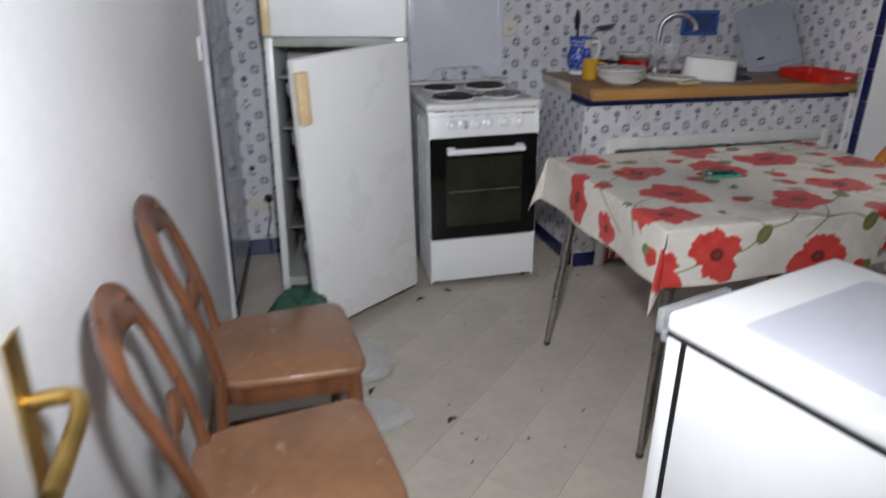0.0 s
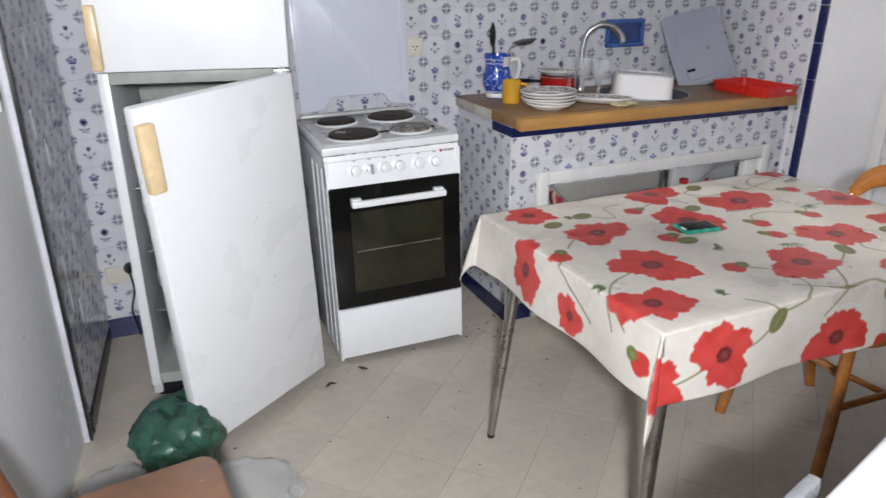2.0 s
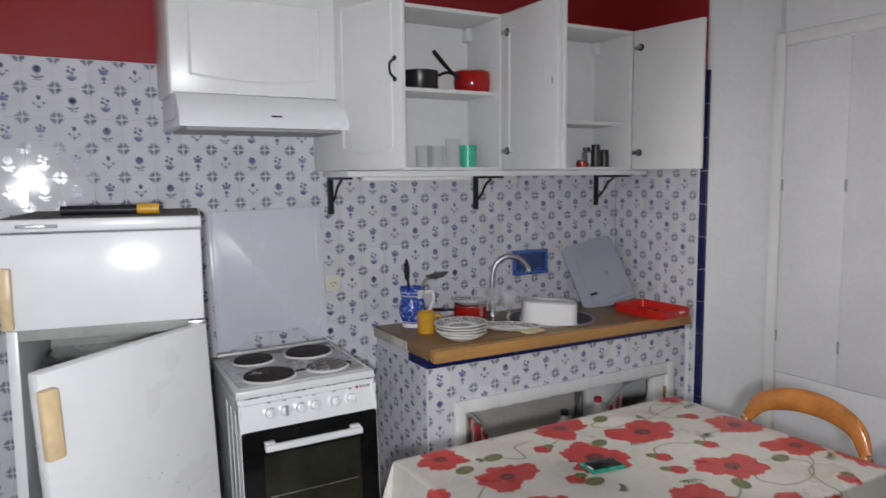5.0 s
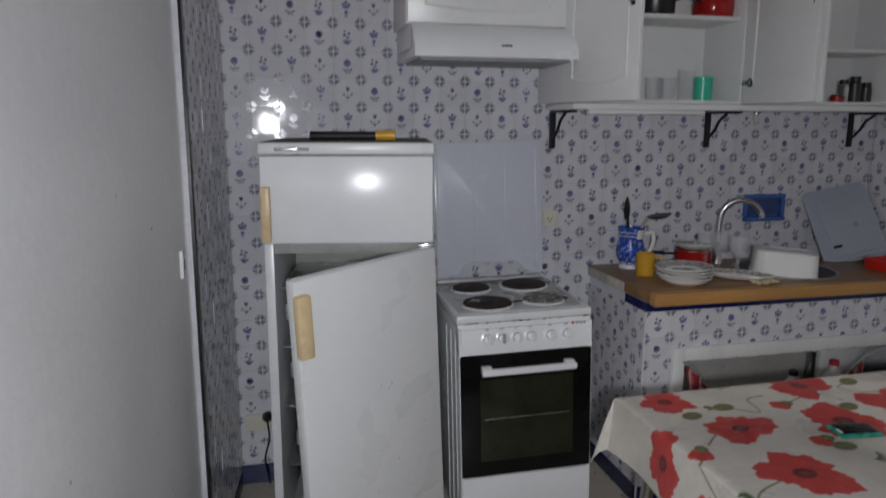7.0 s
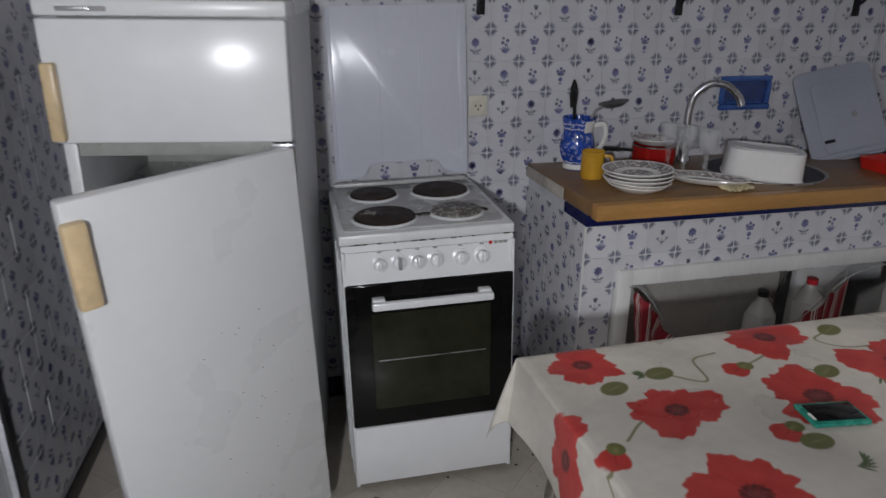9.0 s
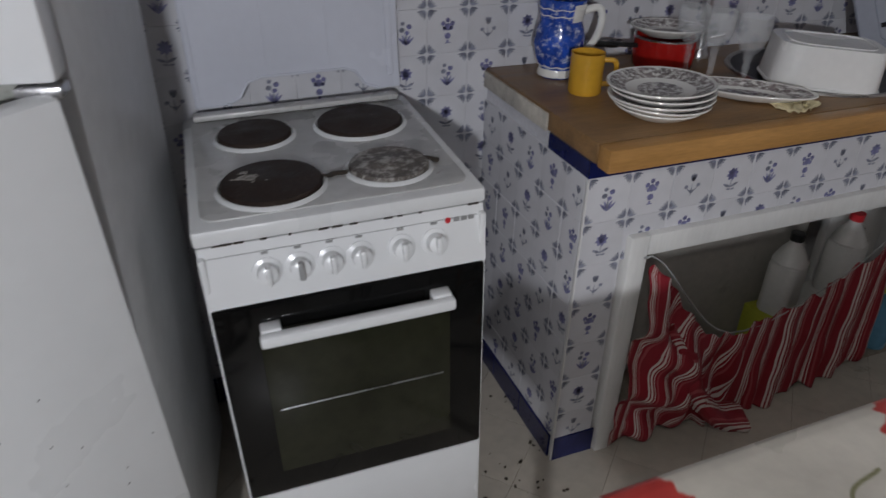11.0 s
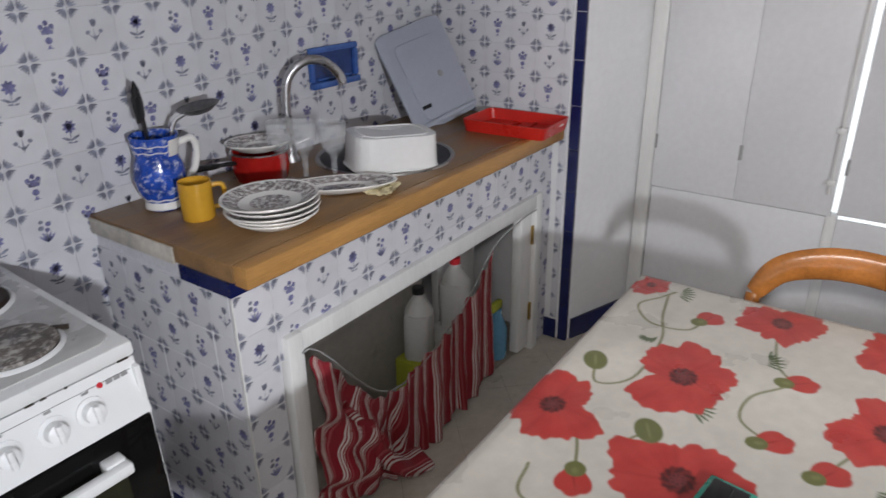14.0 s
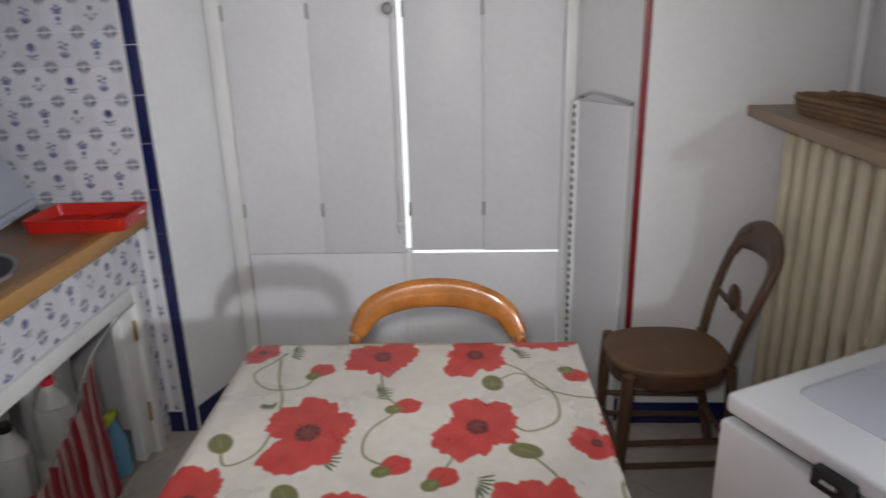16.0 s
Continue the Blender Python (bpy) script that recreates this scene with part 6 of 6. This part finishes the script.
def motifs(kind):
    """The painted shapes of one tile, as (outline, slot); centred on the tile."""
    up = math.pi / 2
    got = []
    q = PITCH / 2 - 0.0016
    for sx, sz in ((1, 1), (-1, 1), (-1, -1), (1, -1)):
        a0 = math.atan2(-sz, -sx)
        for da, l, w in ((0.0, 0.017, 0.0036), (0.27, 0.019, 0.0042), (-0.27, 0.019, 0.0042), (0.57, 0.021, 0.0046), (-0.57, 0.021, 0.0046)):
            got.append((petal(sx * q + 0.004 * math.cos(a0 + da), sz * q + 0.004 * math.sin(a0 + da), a0 + da, l, w), 2))
    if kind == 0:
        got += [(disc(0, -0.012, 0.0085, 0.008), 1), ([(-0.003, -0.022), (0.003, -0.022), (0.003, -0.027), (0.009, -0.030), (-0.009, -0.030), (-0.003, -0.027)], 1)]
        got += [(disc(x, z, r, r), 1) for x, z, r in ((0, 0.026, 0.006), (-0.012, 0.018, 0.006), (0.012, 0.018, 0.006), (0, 0.010, 0.009), (-0.008, 0.006, 0.005), (0.009, 0.006, 0.005))]
        got += [(petal(0, 0.0, up + d, 0.022, 0.003), 2) for d in (0.9, -0.9)]
    elif kind == 1:
        got += [(petal(0, 0.008, up + d, 0.020, 0.008), 2) for d in (0.35, -0.35, 0)]
        got += [(petal(-0.001, -0.028, up, 0.034, 0.0025), 2)]
        got += [(disc(x, z, 0.0055, 0.0048), 2) for x, z in ((-0.016, -0.003), (0.016, -0.002), (0.0, -0.016))]
        got += [(petal(0, -0.02, up + d, 0.020, 0.003), 2) for d in (0.8, -0.8)]
    elif kind == 2:
        got += [(petal(0, 0.010, k * math.pi / 4 + 0.2, 0.017, 0.009), 1) for k in range(8)]
        got += [(petal(0, -0.03, up, 0.036, 0.0025), 2)]
        got += [(petal(0, -0.022, up + d, 0.024, 0.007), 2) for d in (1.15, -1.15)] + [(petal(0.002, -0.028, up - d, 0.013, 0.005), 2) for d in (1.5, -1.4)]
    else:
        got += [(disc(x, z, r, r * 0.9), 1 if i % 2 else 2) for i, (x, z, r) in enumerate(((-0.007, 0.024, 0.0055), (0.009, 0.016, 0.007), (-0.009, 0.009, 0.007), (0.004, 0.002, 0.006)))]
        got += [(petal(0.001, -0.028, up + d, 0.028, 0.006), 1 if d else 2) for d in (0.75, 0.35, 0, -0.4, -0.8)]
    return got


def tile_data(kind, w=PITCH - 0.0004, h=PITCH - 0.0004):
    """Verts, faces and slots of a painted tile; narrow tiles keep only the shapes that lie on them."""
    v, f = slab(w, h)
    slots = [0] * len(f)
    if kind is not None:
        for outline, slot in motifs(kind):
            pts = [(x + PITCH / 2 - 0.0008, z + PITCH / 2 - 0.0008) for x, z in outline]
            pts = [(min(max(x, 0.0004), w - 0.0004), min(max(z, 0.0004), h - 0.0004)) for x, z in pts]
            if max(p[0] for p in pts) - min(p[0] for p in pts) < 0.001 or max(p[1] for p in pts) - min(p[1] for p in pts) < 0.001:
                continue
            base = len(v)
            v += [(x, -0.0064, z) for x, z in pts]
            f.append(tuple(range(base, base + len(pts))))
            slots.append(slot)
    return v, f, slots


TILE_MATS = (GLAZE, TILE_BLUE, TILE_DARK)
WHOLE = [mesh_of("tile", *tile_data(k), TILE_MATS) for k in range(4)]


def tile_field(parent, m, width, top, bottom, single, shift=0, skip=()):
    """Tiles on a wall whose plane is x-z of m, counted from its left and from the top down; single(x, z): whether to keep a tile as a piece of its own."""
    rest = ([], [], [])
    cols, rows = int(math.ceil(width / PITCH)), int(math.ceil((top - bottom) / PITCH))
    narrow = {}
    for r in range(rows):
        for c in range(cols):
            x, z = c * PITCH + 0.0008, top - (r + 1) * PITCH + 0.0008
            if any(a < x + PITCH / 2 < b and lo < z + PITCH / 2 < hi for a, b, lo, hi in skip):
                continue
            kind = (c - r + shift) % 4
            w = min(PITCH - 0.0004, width - x)
            if w < 0.006:
                continue
            low = max(bottom - z, 0)
            here = m @ Matrix.Translation((x, 0, z + low))
            whole = w > PITCH - 0.003 and low == 0
            if single(x, z):
                key = (kind, round(w, 4), round(low, 4))
                if whole:
                    me = WHOLE[kind]
                else:
                    if key not in narrow:
                        narrow[key] = mesh_of("tile", *tile_data(kind, w, PITCH - 0.0004 - low), TILE_MATS)
                    me = narrow[key]
                ob = new("tile", me)
                ob.parent = parent
                tip = 0.55
                ob.matrix_basis = here @ pose(0, 0, 0, rng.uniform(-tip, tip), 0, rng.uniform(-tip, tip))
            else:
                v, f, s = tile_data(kind, w, PITCH - 0.0004 - low)
                base = len(rest[0])
                rest[0].extend(tuple(here @ Vector(p)) for p in v)
                rest[1].extend(tuple(base + i for i in q) for q in f)
                rest[2].extend(s)
    if rest[0]:
        ob = new("far_tiles", mesh_of("far_tiles", *rest, TILE_MATS))
        ob.parent = parent
        tagged(ob, kind="stuff")


tile_field(wall_north, pose(-0.39, BACK + 0.006, 0), 3.05, 2.024, 0.09, lambda x, z: 0.90 < z < 1.95 and (z < 1.60 or x < 0.72), 0,
           ((0.0, 9, -1, 0.05), (1.62, 3.1, -1, 0.80)))
tile_field(wall_west_2, pose(-0.446, 2.618, 0) @ pose(0, 0, 0, 0, 0, 85.25) @ pose(0.036, 0, 0), 0.68, 2.024, 0.09, lambda x, z: True, 2)
tile_field(wall_return, pose(RETURN_X + 0.006, BACK, 0, 0, 0, -90), 0.570, 2.024, 0.09, lambda x, z: True, 1, ((0.0, 0.50, -1, 0.84),))
tile_field(counter, pose(1.184, 2.822, 0), RETURN_X - 1.184, CT - 0.085, 0.0, lambda x, z: True, 3, ((0.12, 1.385, -1, 0.645),))
tile_field(counter, pose(1.190, BACK, 0, 0, 0, -90), 0.508, CT - 0.085, 0.0, lambda x, z: True, 1)


def plain_row(parent, m, length, size, height, name):
    """A row of plain cobalt tiles along x of m."""
    n = max(1, round(length / size))
    step = length / n
    v, f = slab(step - 0.0016, height - 0.0016)
    me = mesh_of(name, v, f, [0] * len(f), (COBALT,))
    for k in range(n):
        ob = new(name, me)
        ob.parent = parent
        ob.matrix_basis = m @ Matrix.Translation((k * step, 0, 0))


plain_row(counter, pose(1.184, 2.822, CT - 0.085), RETURN_X - 1.19, 0.16, 0.038, "blue_tile")
plain_row(counter, pose(1.190, 2.99, CT - 0.085, 0, 0, -90), 0.168, 0.17, 0.038, "blue_tile")
plain_row(counter, pose(1.184, 2.816, 0), 0.12, 0.12, 0.075, "blue_tile")
plain_row(counter, pose(1.184, BACK, 0, 0, 0, -90), 0.508, 0.17, 0.075, "blue_tile")
plain_row(wall_north, pose(-0.385, BACK, 0), 1.57, 0.157, 0.085, "blue_tile")
plain_row(wall_return, pose(RETURN_X, 2.835, 0, 0, 0, -90), 0.075, 0.1, 0.085, "blue_tile")
v, f = slab(0.038, 0.158)
edge_mesh = mesh_of("edge_tile", v, f, [0] * len(f), (COBALT,))
for k in range(13):
    ob = new("edge_tile", edge_mesh)
    ob.parent = wall_return
    ob.matrix_basis = pose(RETURN_X + 0.003, 2.752, 0.0) @ pose(0, 0, 0, 0, 0, -90) @ Matrix.Translation((0, 0, k * 0.160))
    cap = new("edge_tile", edge_mesh)
    cap.parent = wall_return
    cap.matrix_basis = pose(RETURN_X - 0.002, 2.722, 0.0) @ Matrix.Translation((0, 0, k * 0.160)) @ Matrix.Diagonal((0.45, 1, 1, 1))

# floor tiles, laid square to the walls with a slight turn
FS = 0.212
floor_mesh = []
for k in range(3):
    v, f = slab(FS - 0.0016, FS - 0.0016, 0, 0.004, 0.0004)
    floor_mesh.append(mesh_of("floor_tile", [(a, c, -b) for a, b, c in v], [tuple(reversed(q)) for q in f], [0] * len(f), (FLOOR_TILE,)))
lay = pose(0.292, 2.337, -0.0042, 0, 0, 44)
rest_v, rest_f = [], []
for i in range(-24, 25):
    for j in range(-24, 25):
        p = lay @ Vector((i * FS, j * FS, 0))
        if not (-0.95 < p.x < 3.1 and -1.6 < p.y < 3.32) or (p.x > 0.62 and p.y < -0.1):
            continue
        if -0.6 < p.x < 1.35 and 0.9 < p.y < 3.2:
            ob = new("floor_tile", floor_mesh[rng.randrange(3)])
            ob.parent = floor
            ob.matrix_basis = lay @ pose(i * FS, j * FS, rng.uniform(-0.0005, 0.0004), rng.uniform(-0.12, 0.12), rng.uniform(-0.12, 0.12), 0)
        else:
            me = floor_mesh[0]
            base = len(rest_v)
            rest_v.extend(tuple(lay @ (Vector((i * FS, j * FS, 0)) + w.co)) for w in me.vertices)
            rest_f.extend(tuple(base + q for q in poly.vertices) for poly in me.polygons)
ob = new("far_floor_tiles", mesh_of("far_floor_tiles", rest_v, rest_f, [0] * len(rest_f), (FLOOR_TILE,)))
ob.parent = floor
tagged(ob, kind="stuff")
